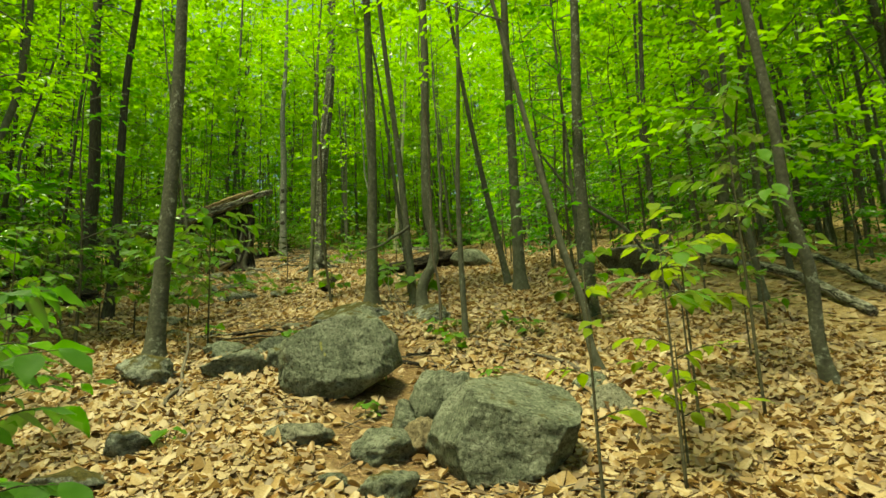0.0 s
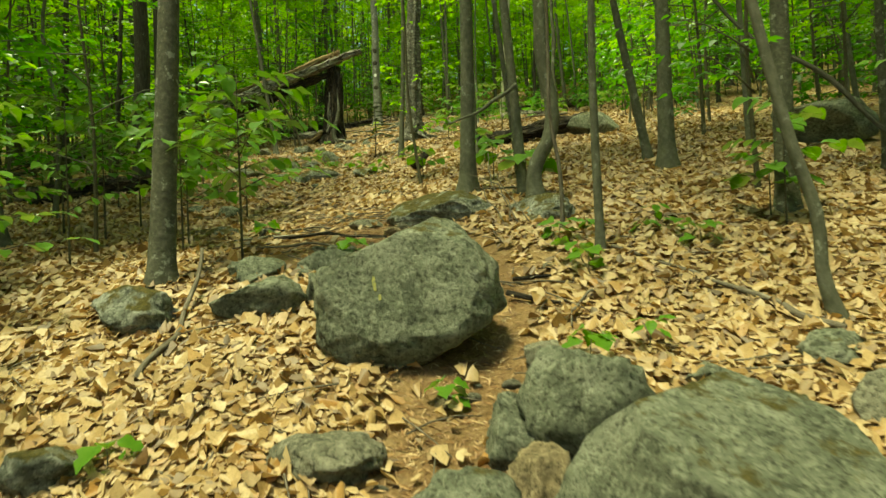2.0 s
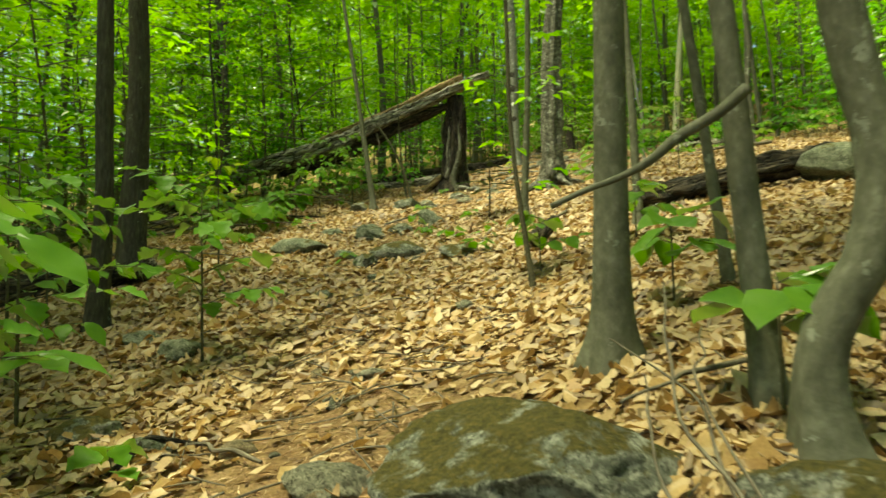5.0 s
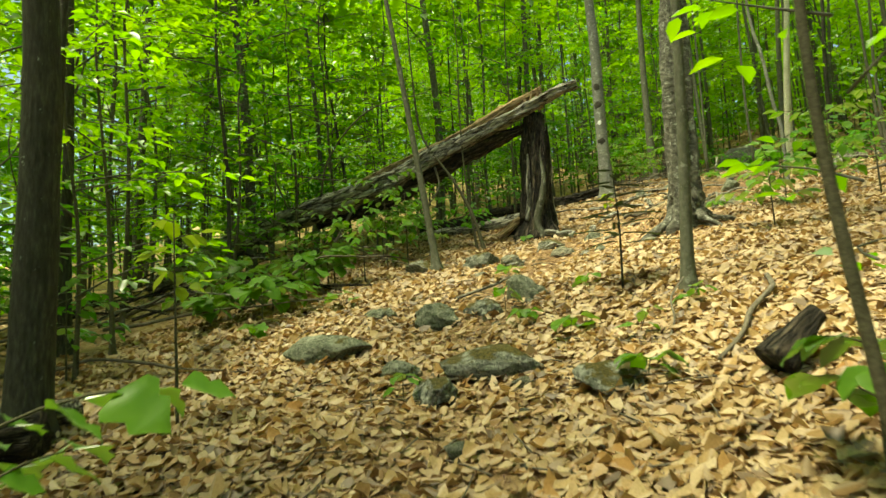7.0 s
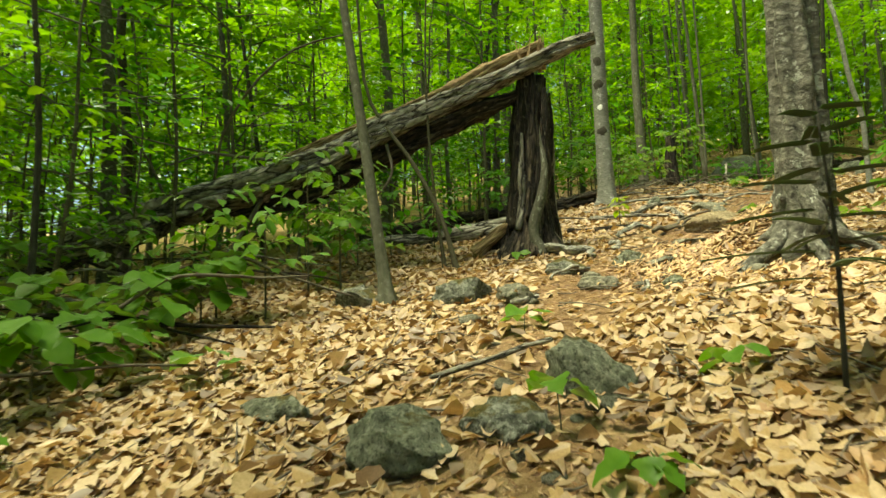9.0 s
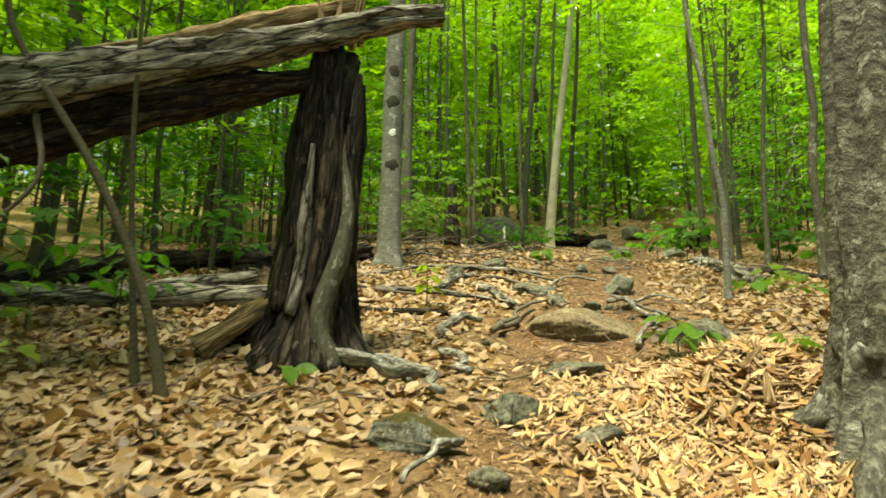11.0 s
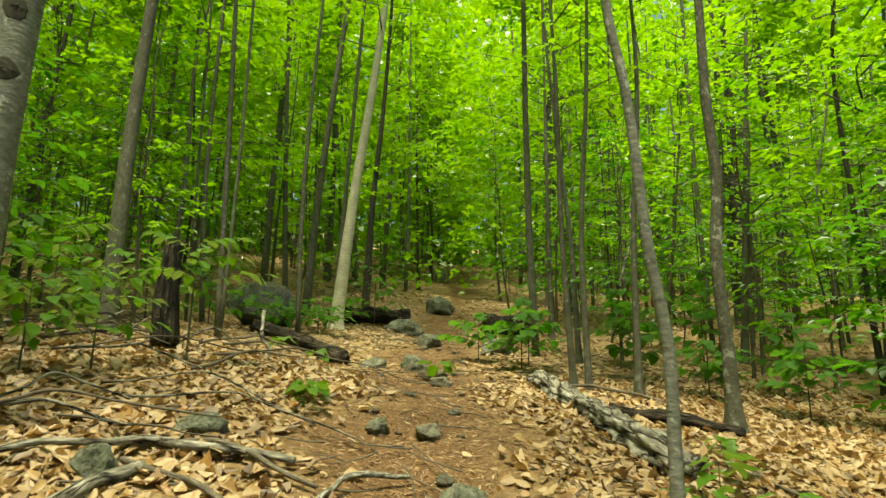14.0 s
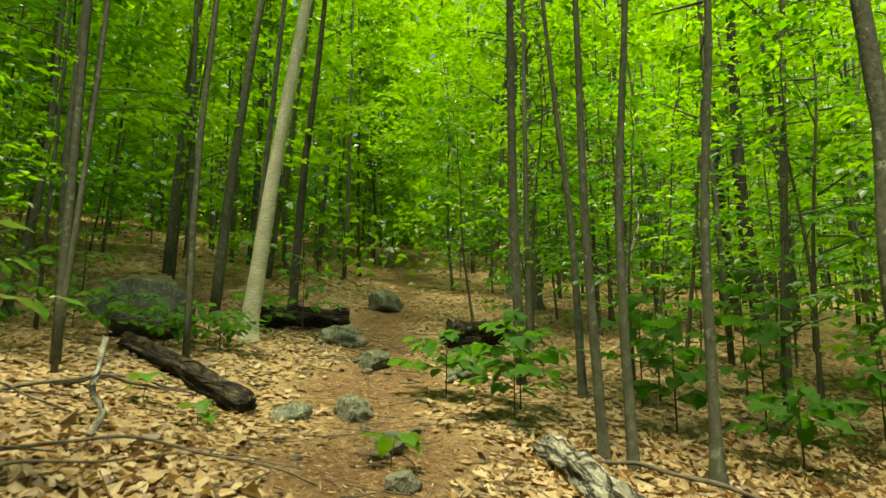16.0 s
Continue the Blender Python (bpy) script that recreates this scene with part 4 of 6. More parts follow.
tree(-2.46, 31.5, 0.22, (0.1, -0.02), 13, BIRCH, label="leaning pale yellow birch with dark bark marks", crown=C3, sides=18, rough=0.04)
tree(-1.18, 34.9, 0.17, (0.04, 0), 13, DARK, label="dark slender tree behind a pale birch", crown=C3)
tree(-0.12, 24.5, 0.13, (-0.01, 0), 11, MAPLE, ((0.7, 0.0, 0), (1.6, -0.04, 0), (2.4, 0.05, 0), (3.2, 0.0, 0)), T_GREY, C1)
tree(0.62, 28.4, 0.09, (-0.05, 0.01), 9, BEECH, label=T_BEECH, crown=C1)
tree(-0.57, 26.5, 0.078, (-0.03, 0.01), 9, BEECH, label=T_BEECH, crown=C1)
tree(-0.55, 26.2, 0.075, (0.01, 0), 9, BEECH, label=T_BEECH, crown=C4)
tree(-0.18, 25.8, 0.08, (0.04, -0.01), 9, BEECH, label=T_BEECH, crown=C4)
tree(6.7, 31.2, 0.3, (-0.03, 0), 13, DARK, label="dark tree on the open slope", crown=C3)
tree(4.0, 34.6, 0.2, (-0.04, 0), 12, BEECH, label=T_BEECH, crown=C3)
tree(1.63, 31.1, 0.1, (-0.01, 0), 10, BEECH, label=T_BEECH, crown=C1)
tree(3.59, 28.3, 0.125, (0.1, -0.03), 11, BEECH, label=T_BEECH, crown=C1)
tree(8.5, 33.5, 0.3, (-0.02, 0), 13, MAPLE, label=T_GREY, crown=C3)

# the wood around: young trees and saplings of a few makes
FILL = []
for i, (dia, high, mat, crown) in enumerate(((0.2, 13, BEECH, F3), (0.12, 11, DARK, F1), (0.1, 10, BEECH, F0), (0.22, 14, MAPLE, F3), (0.08, 9, DARK, F2), (0.12, 11, BEECH, F1), (0.06, 8, STEM, F2))):
    ob = tree(0, -60 - 4 * i, dia, (0, 0), high, mat, ((high * 0.2, random.gauss(0, 0.06), random.gauss(0, 0.06)), (high * 0.45, random.gauss(0, 0.14), random.gauss(0, 0.14))), "slender young hardwood tree in leaf", crown, sides=8)
    FILL.append(ob)
POLES = []
for i, (dia, high, mat, crown) in enumerate(((0.13, 13, BEECH, C3), (0.09, 11, MAPLE, C1), (0.07, 10, BEECH, C0), (0.17, 14, DARK, C3), (0.06, 9, BEECH, C2))):
    POLES.append(tree(12, -60 - 4 * i, dia, (0, 0), high, mat, ((high * 0.15, random.gauss(0, 0.08), random.gauss(0, 0.08)), (high * 0.3, random.gauss(0, 0.12), random.gauss(0, 0.12)), (high * 0.5, random.gauss(0, 0.2), random.gauss(0, 0.2))), "slender straight grey pole of a young tree", crown, sides=8))
SAPLINGS = []
for i, (high, crown) in enumerate(((3.6, SMALL_CROWNS[0]), (4.8, SMALL_CROWNS[1]), (2.4, SMALL_CROWNS[2]), (5.8, SMALL_CROWNS[3]))):
    ob = tree(6, -60 - 4 * i, 0.02 + 0.006 * high, (0, 0), high, STEM, ((high * 0.3, 0.05, 0.02), (high * 0.6, -0.04, 0.08)), "leafy understorey sapling with green leaves", crown, "sapling", 6)
    SAPLINGS.append(ob)

TAKEN = [(o.matrix_world.translation.x, o.matrix_world.translation.y) for o in scene.objects if o.parent is None and o.type == "EMPTY"]


def clear(x, y, gap, trail_gap):
    if min((x - a) ** 2 + (y - c) ** 2 for a, c in TAKEN) < gap * gap:
        return False
    if -9.4 < x < -6 and 14 < y < 22.5 or -7.5 < x < -4 and 22 < y < 28:
        return False
    return float(trail_way(x, y)) > trail_gap


def scatter(makes, n, box, gap, trail_gap, seed, group, size=(0.85, 1.15)):
    r = random.Random(seed)
    done = tries = 0
    while done < n and tries < n * 30:
        tries += 1
        x, y = r.uniform(box[0], box[1]), r.uniform(box[2], box[3])
        if not clear(x, y, gap, trail_gap):
            continue
        TAKEN.append((x, y))
        k = r.uniform(*size)
        ob = copy_thing(r.choice(makes), pose(x, y, slope_at(x, y), r.gauss(0, 2.5), r.gauss(0, 2.5), r.uniform(0, 360)) @ Matrix.Scale(k, 4))
        tagged(ob, group=group)
        done += 1


scatter(FILL, 34, (-26, -7.5, 5, 29), 1.5, 3.2, 1, "young trees of the wood")
scatter(FILL, 38, (3.4, 22, 8, 31), 1.3, 4.4, 2, "young trees of the wood")
scatter(FILL, 76, (-22, 28, 31, 54), 1.3, 1.3, 3, "young trees of the wood")
scatter(FILL, 14, (-16, 14, -16, -3), 2.5, 4.0, 5, "young trees of the wood")
scatter(POLES, 38, (-24, -6, 7, 31), 0.8, 2.6, 11, "slender poles of the young wood")
scatter(POLES, 38, (2.4, 22, 8, 31), 0.8, 2.6, 12, "slender poles of the young wood")
scatter(FILL, 14, (-24, -8, -8, 6), 1.8, 6.0, 14, "young trees of the wood")
scatter(FILL, 12, (8, 24, -8, 8), 1.8, 7.0, 15, "young trees of the wood")
scatter(SAPLINGS, 85, (-17, -4.4, 6, 26), 0.7, 2.5, 6, "understorey saplings")
scatter(SAPLINGS, 85, (1.4, 14, 9, 30), 0.7, 2.4, 7, "understorey saplings")
scatter(SAPLINGS, 34, (-13, -5.6, 27, 37), 0.6, 2.8, 16, "understorey saplings")
scatter(SAPLINGS, 26, (1.5, 9, 25, 34), 0.6, 2.2, 17, "understorey saplings")
scatter(SAPLINGS, 26, (-13, -6.5, 12, 24), 0.6, 2.6, 18, "understorey saplings")
scatter(SAPLINGS, 40, (-10, 14, 33, 44), 0.9, 1.5, 8, "understorey saplings")


# the far wood: leaves past counting, beyond the trees
def far_leaves(n, box, low, high, size, seed):
    r = np.random.default_rng(seed)
    x, y = r.uniform(box[0], box[1], n), r.uniform(box[2], box[3], n)
    z = slope(x, y) + low + (high - low) * r.random(n)
    dense = np.sin(x * 0.9 + 1.7 * np.sin(z * 0.7)) * np.sin(y * 0.5 + z * 0.8) + 0.6 * np.sin(x * 2.3 - z * 1.9) > -0.35
    x, y, z = x[dense], y[dense], z[dense]
    n = len(x)
    me = leaf_sheet("far_foliage", np.stack([x, y, z], -1), r.uniform(0, 6.28, n), r.uniform(0.7, 1.3, n) * size, r.normal(-0.2, 0.4, n), r.normal(0, 0.4, n), GREEN, "small")
    tagged(new("far_foliage", me), "green leaves of the wood higher up the slope", "foliage", kind="stuff")


far_leaves(16000, (-30, -19, 4, 42), 0.2, 14, 0.36, 26)
far_leaves(14000, (-14, 24, 58, 84), 0.2, 16, 0.75, 27)
far_leaves(115000, (-60, 75, 54, 78), 0.3, 26, 0.7, 21)
far_leaves(30000, (-48, -26, -6, 54), 0.3, 20, 0.5, 22)
far_leaves(30000, (24, 50, -6, 54), 0.3, 20, 0.5, 23)
far_leaves(20000, (-26, 24, 36, 54), 0.3, 7, 0.26, 24)
far_leaves(12000, (-8, 22, 44, 56), 3, 16, 0.4, 25)
def far_trunks(n, box, seed):
    """Thin trunks of the far wood, past counting."""
    r = random.Random(seed)
    pieces = []
    for i in range(n):
        x, y = r.uniform(box[0], box[1]), r.uniform(box[2], box[3])
        if float(trail_way(x, y)) < 1.3 or min((x - a) ** 2 + (y - c) ** 2 for a, c in TAKEN) < 0.4:
            continue
        z, high, rad = slope_at(x, y), r.uniform(10, 15), r.choice((0.03, 0.04, 0.05, 0.07, 0.1))
        a, c = r.gauss(0, 0.5), r.gauss(0, 0.5)
        pieces.append(tube([(x, y, z - 0.2, rad), (x + 0.25 * a + r.gauss(0, 0.08), y + 0.25 * c, z + high * 0.3, rad * 0.8), (x + a, y + c, z + high, rad * 0.3)], 8, 6, 0, i))
    tagged(new("far_trunks", mesh_from("far_trunks", *join(pieces), BEECH)), "slender grey trunks of the wood up the slope", "trees", kind="stuff")


far_trunks(300, (-22, 28, 29, 56), 41)
far_trunks(120, (-40, 45, 56, 74), 42)
far_trunks(90, (-34, -9, 6, 30), 43)
far_trunks(90, (6, 30, 6, 30), 44)
# the roof of the wood: leaves added above the young trees to shade them
far_leaves(22000, (-26, 30, 31, 56), 9, 15, 0.34, 31)
far_leaves(5000, (-14, 0, 28, 39), 8, 13, 0.3, 34)
far_leaves(5000, (-17, -7.6, 19, 31), 5, 11, 0.3, 35)
for ob in FILL + SAPLINGS + POLES:
    for o in (*ob.children_recursive, ob):
        bpy.data.objects.remove(o)


# ---- the broken snag and its fallen trunk ----
def log(points, mat, label, name="log", n=30, sides=20, rough=0.16, seed=1, ridges=0, category="log"):
    return tagged(new(name, mesh_from(name, *tube(points, n, sides, rough, seed, ridges), mat)), label, category)


snag = new("snag")
snag.location = (-6.18, 20.3, slope_at(-6.18, 20.3))
tagged(snag, "broken rotten tree stump standing with splintered top", "tree stump")
part_mesh("stump", mesh_from("stump", *tube([(0, 0, -0.1, 0.34), (0, 0, 0.2, 0.25), (0.02, 0, 0.6, 0.2), (0.05, 0, 1.4, 0.19), (0.1, 0, 2.12, 0.15)], 60, 48, 0.3, 4, 7, 0.5), ROTTEN), snag)
for i in range(13):
    a, sr = 2 * math.pi * i / 13 + random.uniform(-0.15, 0.15), random.Random(60 + i)
    c, sn = math.cos(a), math.sin(a)
    foot, top, wide = sr.uniform(0.0, 0.5), sr.uniform(1.3, 2.35), sr.uniform(0.035, 0.075)
    line = [((0.36 - 0.3 * min(foot, 0.4)) * c, (0.36 - 0.3 * min(foot, 0.4)) * sn, foot - 0.08, wide * 0.9)]
    for u in (0.25, 0.5, 0.75, 1.0):
        h = foot + (top - foot) * u
        rad = 0.2 - 0.01 * h + sr.uniform(-0.025, 0.03)
        line.append((rad * c + 0.05 * h, rad * sn, h, wide * (1.1 - 0.75 * u ** 3) * sr.uniform(0.75, 1.2)))
    part_mesh("strip", mesh_from("strip", *tube(line, 36, 9, 0.34, i, 2), (ROTTEN, DEAD, ROTTEN, ROTTEN)[i % 4]), snag, "weathered upright strip of split wood")
part_mesh("splinter", mesh_from("splinter", *tube([(0.2, -0.34, -0.08, 0.09), (0.1, -0.3, 0.22, 0.055), (0.19, -0.25, 0.6, 0.06), (0.24, -0.2, 0.95, 0.04), (0.19, -0.16, 1.3, 0.02), (0.18, -0.12, 1.5, 0.008)], 50, 14, 0.3, 9, 2), MAPLE), snag, "grey root grown against the snag")
fallen = new("fallen_trunk")
tagged(fallen, "weathered fallen trunk leaning on a broken snag", "fallen tree")
part_mesh("main_trunk", mesh_from("main_trunk", *tube([(-5.35, 20.45, 7.84, 0.07), (-5.7, 20.3, 7.72, 0.09), (-6.1, 20.12, 7.52, 0.1), (-6.8, 19.8, 7.16, 0.12), (-7.7, 19.42, 6.76, 0.16), (-8.6, 19.12, 6.36, 0.19), (-9.8, 18.75, 6.05, 0.2), (-11.4, 18.4, 5.6, 0.2), (-13, 18, 5.0, 0.18)], 170, 44, 0.3, 2, 5), DEAD), fallen)
part_mesh("split_slab", mesh_from("split_slab", *tube([(-6.25, 20.2, 7.2, 0.07), (-6.8, 19.95, 6.98, 0.12), (-7.6, 19.6, 6.6, 0.15), (-8.6, 19.3, 6.15, 0.14), (-9.8, 18.95, 5.85, 0.08)], 80, 26, 0.34, 3, 5), ROTTEN), fallen, "dark rotten underside of the split trunk")
part_mesh("split_slab", mesh_from("split_slab", *tube([(-5.95, 20.35, 7.86, 0.05), (-6.5, 20.15, 7.6, 0.07), (-7.3, 19.85, 7.2, 0.07), (-8.4, 19.5, 6.8, 0.06), (-9.4, 19.2, 6.45, 0.03)], 80, 20, 0.34, 7, 5), SPLINTER), fallen, "yellow splintered upper slab")
for i in range(16):
    a = random.uniform(0, 6.28)
    p = Vector((-6.05 + 0.14 * math.cos(a), 20.24 + 0.12 * math.sin(a), 7.5))
    part_mesh("splinter", mesh_from("splinter", *tube([(*p, 0.025), (*(p + Vector((random.gauss(0, 0.05), random.gauss(0, 0.05), random.uniform(0.18, 0.4)))), 0.003)], 5, 5, 0.2, i), SPLINTER), fallen)
DEAD_LIMB = "thin bare dead branch of the fallen trunk"
for pts in ([(-9.6, 18.8, 6.2, 0.022), (-9.2, 18.6, 6.9, 0.018), (-8.3, 18.5, 7.5, 0.013), (-7.2, 18.6, 7.6, 0.006)],
            [(-10.6, 18.6, 5.9, 0.025), (-11.4, 18.2, 6.5, 0.018), (-12.6, 17.8, 6.6, 0.008)], [(-10.2, 18.7, 6.1, 0.02), (-10.4, 18.4, 6.8, 0.014), (-11.2, 18.2, 7.4, 0.006)],
            [(-8.9, 19.0, 6.5, 0.02), (-9.6, 18.5, 6.6, 0.014), (-10.6, 18.0, 6.9, 0.006)], [(-9.0, 19.0, 6.1, 0.03), (-9.3, 18.6, 5.3, 0.025), (-9.9, 18.3, 4.85, 0.02)],
            [(-7.6, 19.4, 6.6, 0.02), (-7.5, 19.3, 6.2, 0.015), (-7.8, 19.2, 5.8, 0.008)], [(-10.8, 18.5, 5.7, 0.03), (-11.8, 17.6, 5.3, 0.02), (-13.0, 16.8, 5.1, 0.01)]):
    part_mesh("branch", mesh_from("branch", *tube(pts, 14, 6, 0.12, len(pts)), TWIG), fallen, DEAD_LIMB)


# ---- logs, roots and sticks ----
def lying(points, r0, r1, mat, label, name="stick", sides=7, rough=0.15, lift=0.0, n=None, category="stick", seed=None, ridges=0):
    """A limb lying on the slope through (x, y) or (x, y, height) points, from radius r0 to r1."""
    rows = []
    for i, p in enumerate(points):
        r = (r0 + (r1 - r0) * i / (len(points) - 1)) * (0.72 if name == "root" else 1.0)
        h = p[2] if len(p) > 2 else lift
        rows.append((p[0], p[1], slope_at(p[0], p[1]) + r * 0.6 + 0.02 + h, r))
    if name in ("root", "stick", "branch"):
        kr = random.Random(int(abs(points[0][0] * 997 + points[-1][1] * 131)))
        bent = [rows[0]]
        for p, q in zip(rows, rows[1:]):
            ln = math.dist(p[:3], q[:3])
            for u in (0.33, 0.67):
                k = (0.1 if name == "root" else 0.035) * ln
                bent.append((p[0] + (q[0] - p[0]) * u + kr.gauss(0, k), p[1] + (q[1] - p[1]) * u + kr.gauss(0, k), p[2] + (q[2] - p[2]) * u + kr.gauss(0, k * 0.3), (p[3] + (q[3] - p[3]) * u) * kr.uniform(0.75, 1.2)))
            bent.append(q)
        rows = bent
    return log(rows, mat, label, name, n or 8 * len(points), sides, rough, seed if seed is not None else int(abs(points[0][0] * 100)), ridges, category)


LYING = "thin grey dead stick lying on fallen leaves"
lying([(-2.18, 5.5), (-2.24, 6.0), (-2.4, 6.5, 0.12), (-2.5, 6.75, 0.25)], 0.022, 0.012, TWIG, "curved brown stick leaning against mossy stones")
lying([(0.35, 7.66), (0.84, 7.14), (1.1, 6.74), (1.45, 6.3)], 0.014, 0.02, TWIG, "long thin brown stick across dead leaves")
lying([(-0.36, 7.04), (-0.1, 7.1)], 0.016, 0.012, ROTTEN, LYING)
lying([(-0.38, 6.76), (-0.04, 6.64)], 0.022, 0.012, ROTTEN, LYING)
lying([(0.03, 6.53), (0.14, 6.75, 0.05), (0.26, 6.9)], 0.012, 0.008, TWIG, LYING)
lying([(-0.74, 9.3, 0.5), (-0.69, 8.95, 0.32), (-0.47, 8.4, 0.02)], 0.004, 0.008, TWIG, "thin pale dead twig leaning over a mossy rock")
lying([(-0.94, 9.3, 0.3), (-0.6, 8.9, 0.2), (-0.4, 8.3, 0.02)], 0.003, 0.007, TWIG, "thin pale dead twig leaning over a mossy rock")
lying([(-0.8, 9.15, 0.2), (-0.73, 8.7, 0.24), (-0.52, 8.3, 0.02)], 0.003, 0.006, TWIG, "thin pale dead twig leaning over a mossy rock")
lying([(-0.62, 9.4, 0.3), (-0.62, 8.9, 0.3), (-0.3, 8.3, 0.02)], 0.003, 0.006, TWIG, "thin pale dead twig leaning over a mossy rock")
lying([(-0.4, 9.8, 0.05), (-0.7, 9.42, 0.12), (-0.85, 8.95, 0.2)], 0.012, 0.007, TWIG, LYING)
lying([(-7.6, 11.0), (-6.9, 11.4), (-6.1, 11.85, 0.05)], 0.17, 0.13, ROTTEN, "dark rotten log with broken end beside the trail", "log", 30, 0.5, n=60, category="log", ridges=5)
lying([(-8.4, 11.6), (-7.4, 12.0), (-6.5, 12.3, 0.06)], 0.12, 0.09, DEAD, "weathered grey log in the undergrowth", "log", 14, 0.2, n=24, category="log")
lying([(-1.6, 14.6), (-0.6, 15.0, 0.1), (0.6, 15.6, 0.2)], 0.15, 0.13, ROTTEN, "reddish-brown rotten log behind young trees", "log", 30, 0.5, n=60, category="log", ridges=5)
lying([(-2.42, 13.35, 0.0), (-2.2, 13.5, 0.2)], 0.12, 0.05, ROTTEN, "short rotten stump end in the leaf litter", "log", 14, 0.3, n=14, category="log")
lying([(-2.71, 13.64), (-2.46, 14.7, 0.06), (-2.51, 15.25, 0.02)], 0.016, 0.022, TWIG, "curved grey-brown stick on dead leaves")
lying([(-3.07, 14.17), (-3.1, 15.15, 0.15)], 0.008, 0.008, TWIG, LYING)
lying([(-3.19, 13.71), (-3.01, 13.12)], 0.012, 0.009, TWIG, LYING)
lying([(-5.55, 15.9), (-5.1, 16.1, 0.1), (-4.9, 15.9, 0.2)], 0.02, 0.012, DEAD, "short bleached stick beside an upright stone")
lying([(-8.96, 21.2), (-8.1, 21.4), (-6.7, 21.6, 0.05)], 0.12, 0.1, DEAD, "weathered grey log behind the snag", "log", 16, 0.2, n=30, category="log")
lying([(-7.9, 22.0), (-7.0, 22.2, 0.1)], 0.09, 0.07, DEAD, "weathered grey log behind the snag", "log", 14, 0.2, n=20, category="log")
lying([(-6.86, 20.12, 0.0), (-6.62, 20.2, 0.14), (-6.4, 20.25, 0.3)], 0.075, 0.06, SPLINTER, "split slab of yellow wood against the snag", "wood_slab", 14, 0.55, n=24, category="wood slab", ridges=2)
lying([(-6.8, 20.3, -0.02), (-6.6, 20.35, 0.04), (-6.3, 20.4, 0.12)], 0.1, 0.09, ROTTEN, "dark rotten chunk of wood at the snag's foot", "wood_slab", 14, 0.55, n=24, category="wood slab", ridges=3)
BLEACHED = "bleached twisted grey root on the trail"
lying([(-6.05, 20.1, 0.05), (-5.72, 19.9, 0.06), (-5.4, 19.72, 0.04), (-5.32, 19.45, 0.02)], 0.075, 0.028, ROOT, BLEACHED, "root", 10, 0.3, n=34, category="root", ridges=3)
lying([(-5.9, 20.2, 0.02), (-5.62, 20.1, 0.03), (-5.5, 19.75, 0.0)], 0.06, 0.03, ROOT, BLEACHED, "root", 10, 0.3, n=26, category="root", ridges=3)
lying([(-5.31, 20.5), (-5.2, 20.2, 0.04), (-5.14, 19.9)], 0.03, 0.04, ROOT, BLEACHED, "root", 9, 0.3, category="root")
lying([(-3.88, 20.63), (-3.6, 21.2, 0.03), (-3.28, 21.7), (-3.58, 22.4)], 0.035, 0.018, ROOT, BLEACHED, "root", 9, 0.3, category="root")
lying([(-4.9, 21.0), (-4.66, 21.4), (-4.44, 21.8)], 0.04, 0.02, TWIG, "dark half-buried root crossing the trail", "root", 9, 0.2, category="root")
lying([(-5.26, 20.9), (-5.1, 21.25, 0.06), (-4.95, 21.4)], 0.05, 0.03, ROOT, "knobbly grey root end", "root", 10, 0.4, category="root")
lying([(-4.96, 23.5), (-4.6, 23.1, 0.03), (-4.23, 22.6)], 0.018, 0.014, TWIG, LYING)
lying([(-6.07, 21.7), (-5.22, 21.6)], 0.04, 0.03, ROTTEN, "dark rotten branch on dead leaves", "branch", 9, 0.25, category="branch")
lying([(-3.68, 22.19), (-3.52, 22.07, 0.04), (-3.43, 21.7), (-3.43, 21.4), (-3.15, 21.55)], 0.035, 0.018, ROOT, BLEACHED, "root", 9, 0.3, n=34, category="root")
lying([(-3.43, 21.45), (-3.6, 21.15)], 0.02, 0.014, ROOT, BLEACHED, "root", 8, 0.2, category="root")
lying([(-3.5, 22.2), (-3.2, 22.3, 0.03), (-2.95, 22.05)], 0.025, 0.012, ROOT, BLEACHED, "root", 8, 0.3, category="root")
lying([(-5.9, 22.5), (-5.3, 22.35, 0.03), (-4.79, 22.15)], 0.04, 0.025, DEAD, "weathered split branch on dead leaves", "branch", 9, 0.25, category="branch")
lying([(-4.88, 22.77), (-4.75, 22.4, 0.02), (-4.62, 21.95)], 0.035, 0.04, DEAD, "short weathered branch on dead leaves", "branch", 9, 0.25, category="branch")
lying([(-4.82, 21.34), (-4.49, 21.84, 0.03), (-4.27, 22.16)], 0.03, 0.02, TWIG, "grey root crossing the trail", "root", 8, 0.25, category="root")
lying([(-5.3, 22.5), (-5.1, 23.0, 0.03), (-4.85, 23.4)], 0.05, 0.03, DEAD, "weathered split branch on dead leaves", "branch", 10, 0.25, category="branch")
lying([(-7.6, 23.4), (-6.9, 23.7), (-6.1, 24.1, 0.04)], 0.13, 0.12, ROTTEN, "dark reddish rotten log against the blazed tree", "log", 30, 0.5, n=60, category="log", ridges=5)
lying([(-6.9, 22.7), (-6.22, 22.5, 0.05), (-5.5, 22.3, 0.02)], 0.02, 0.012, TWIG, LYING)
lying([(-4.98, 23.64), (-4.5, 23.6, 0.03), (-4.02, 23.06)], 0.022, 0.012, TWIG, LYING)
lying([(-6.1, 23.1), (-5.37, 23.5, 0.05), (-4.86, 23.62, 0.04), (-4.1, 23.35)], 0.018, 0.025, DEAD, "long pale bare stick on dead leaves", n=30)
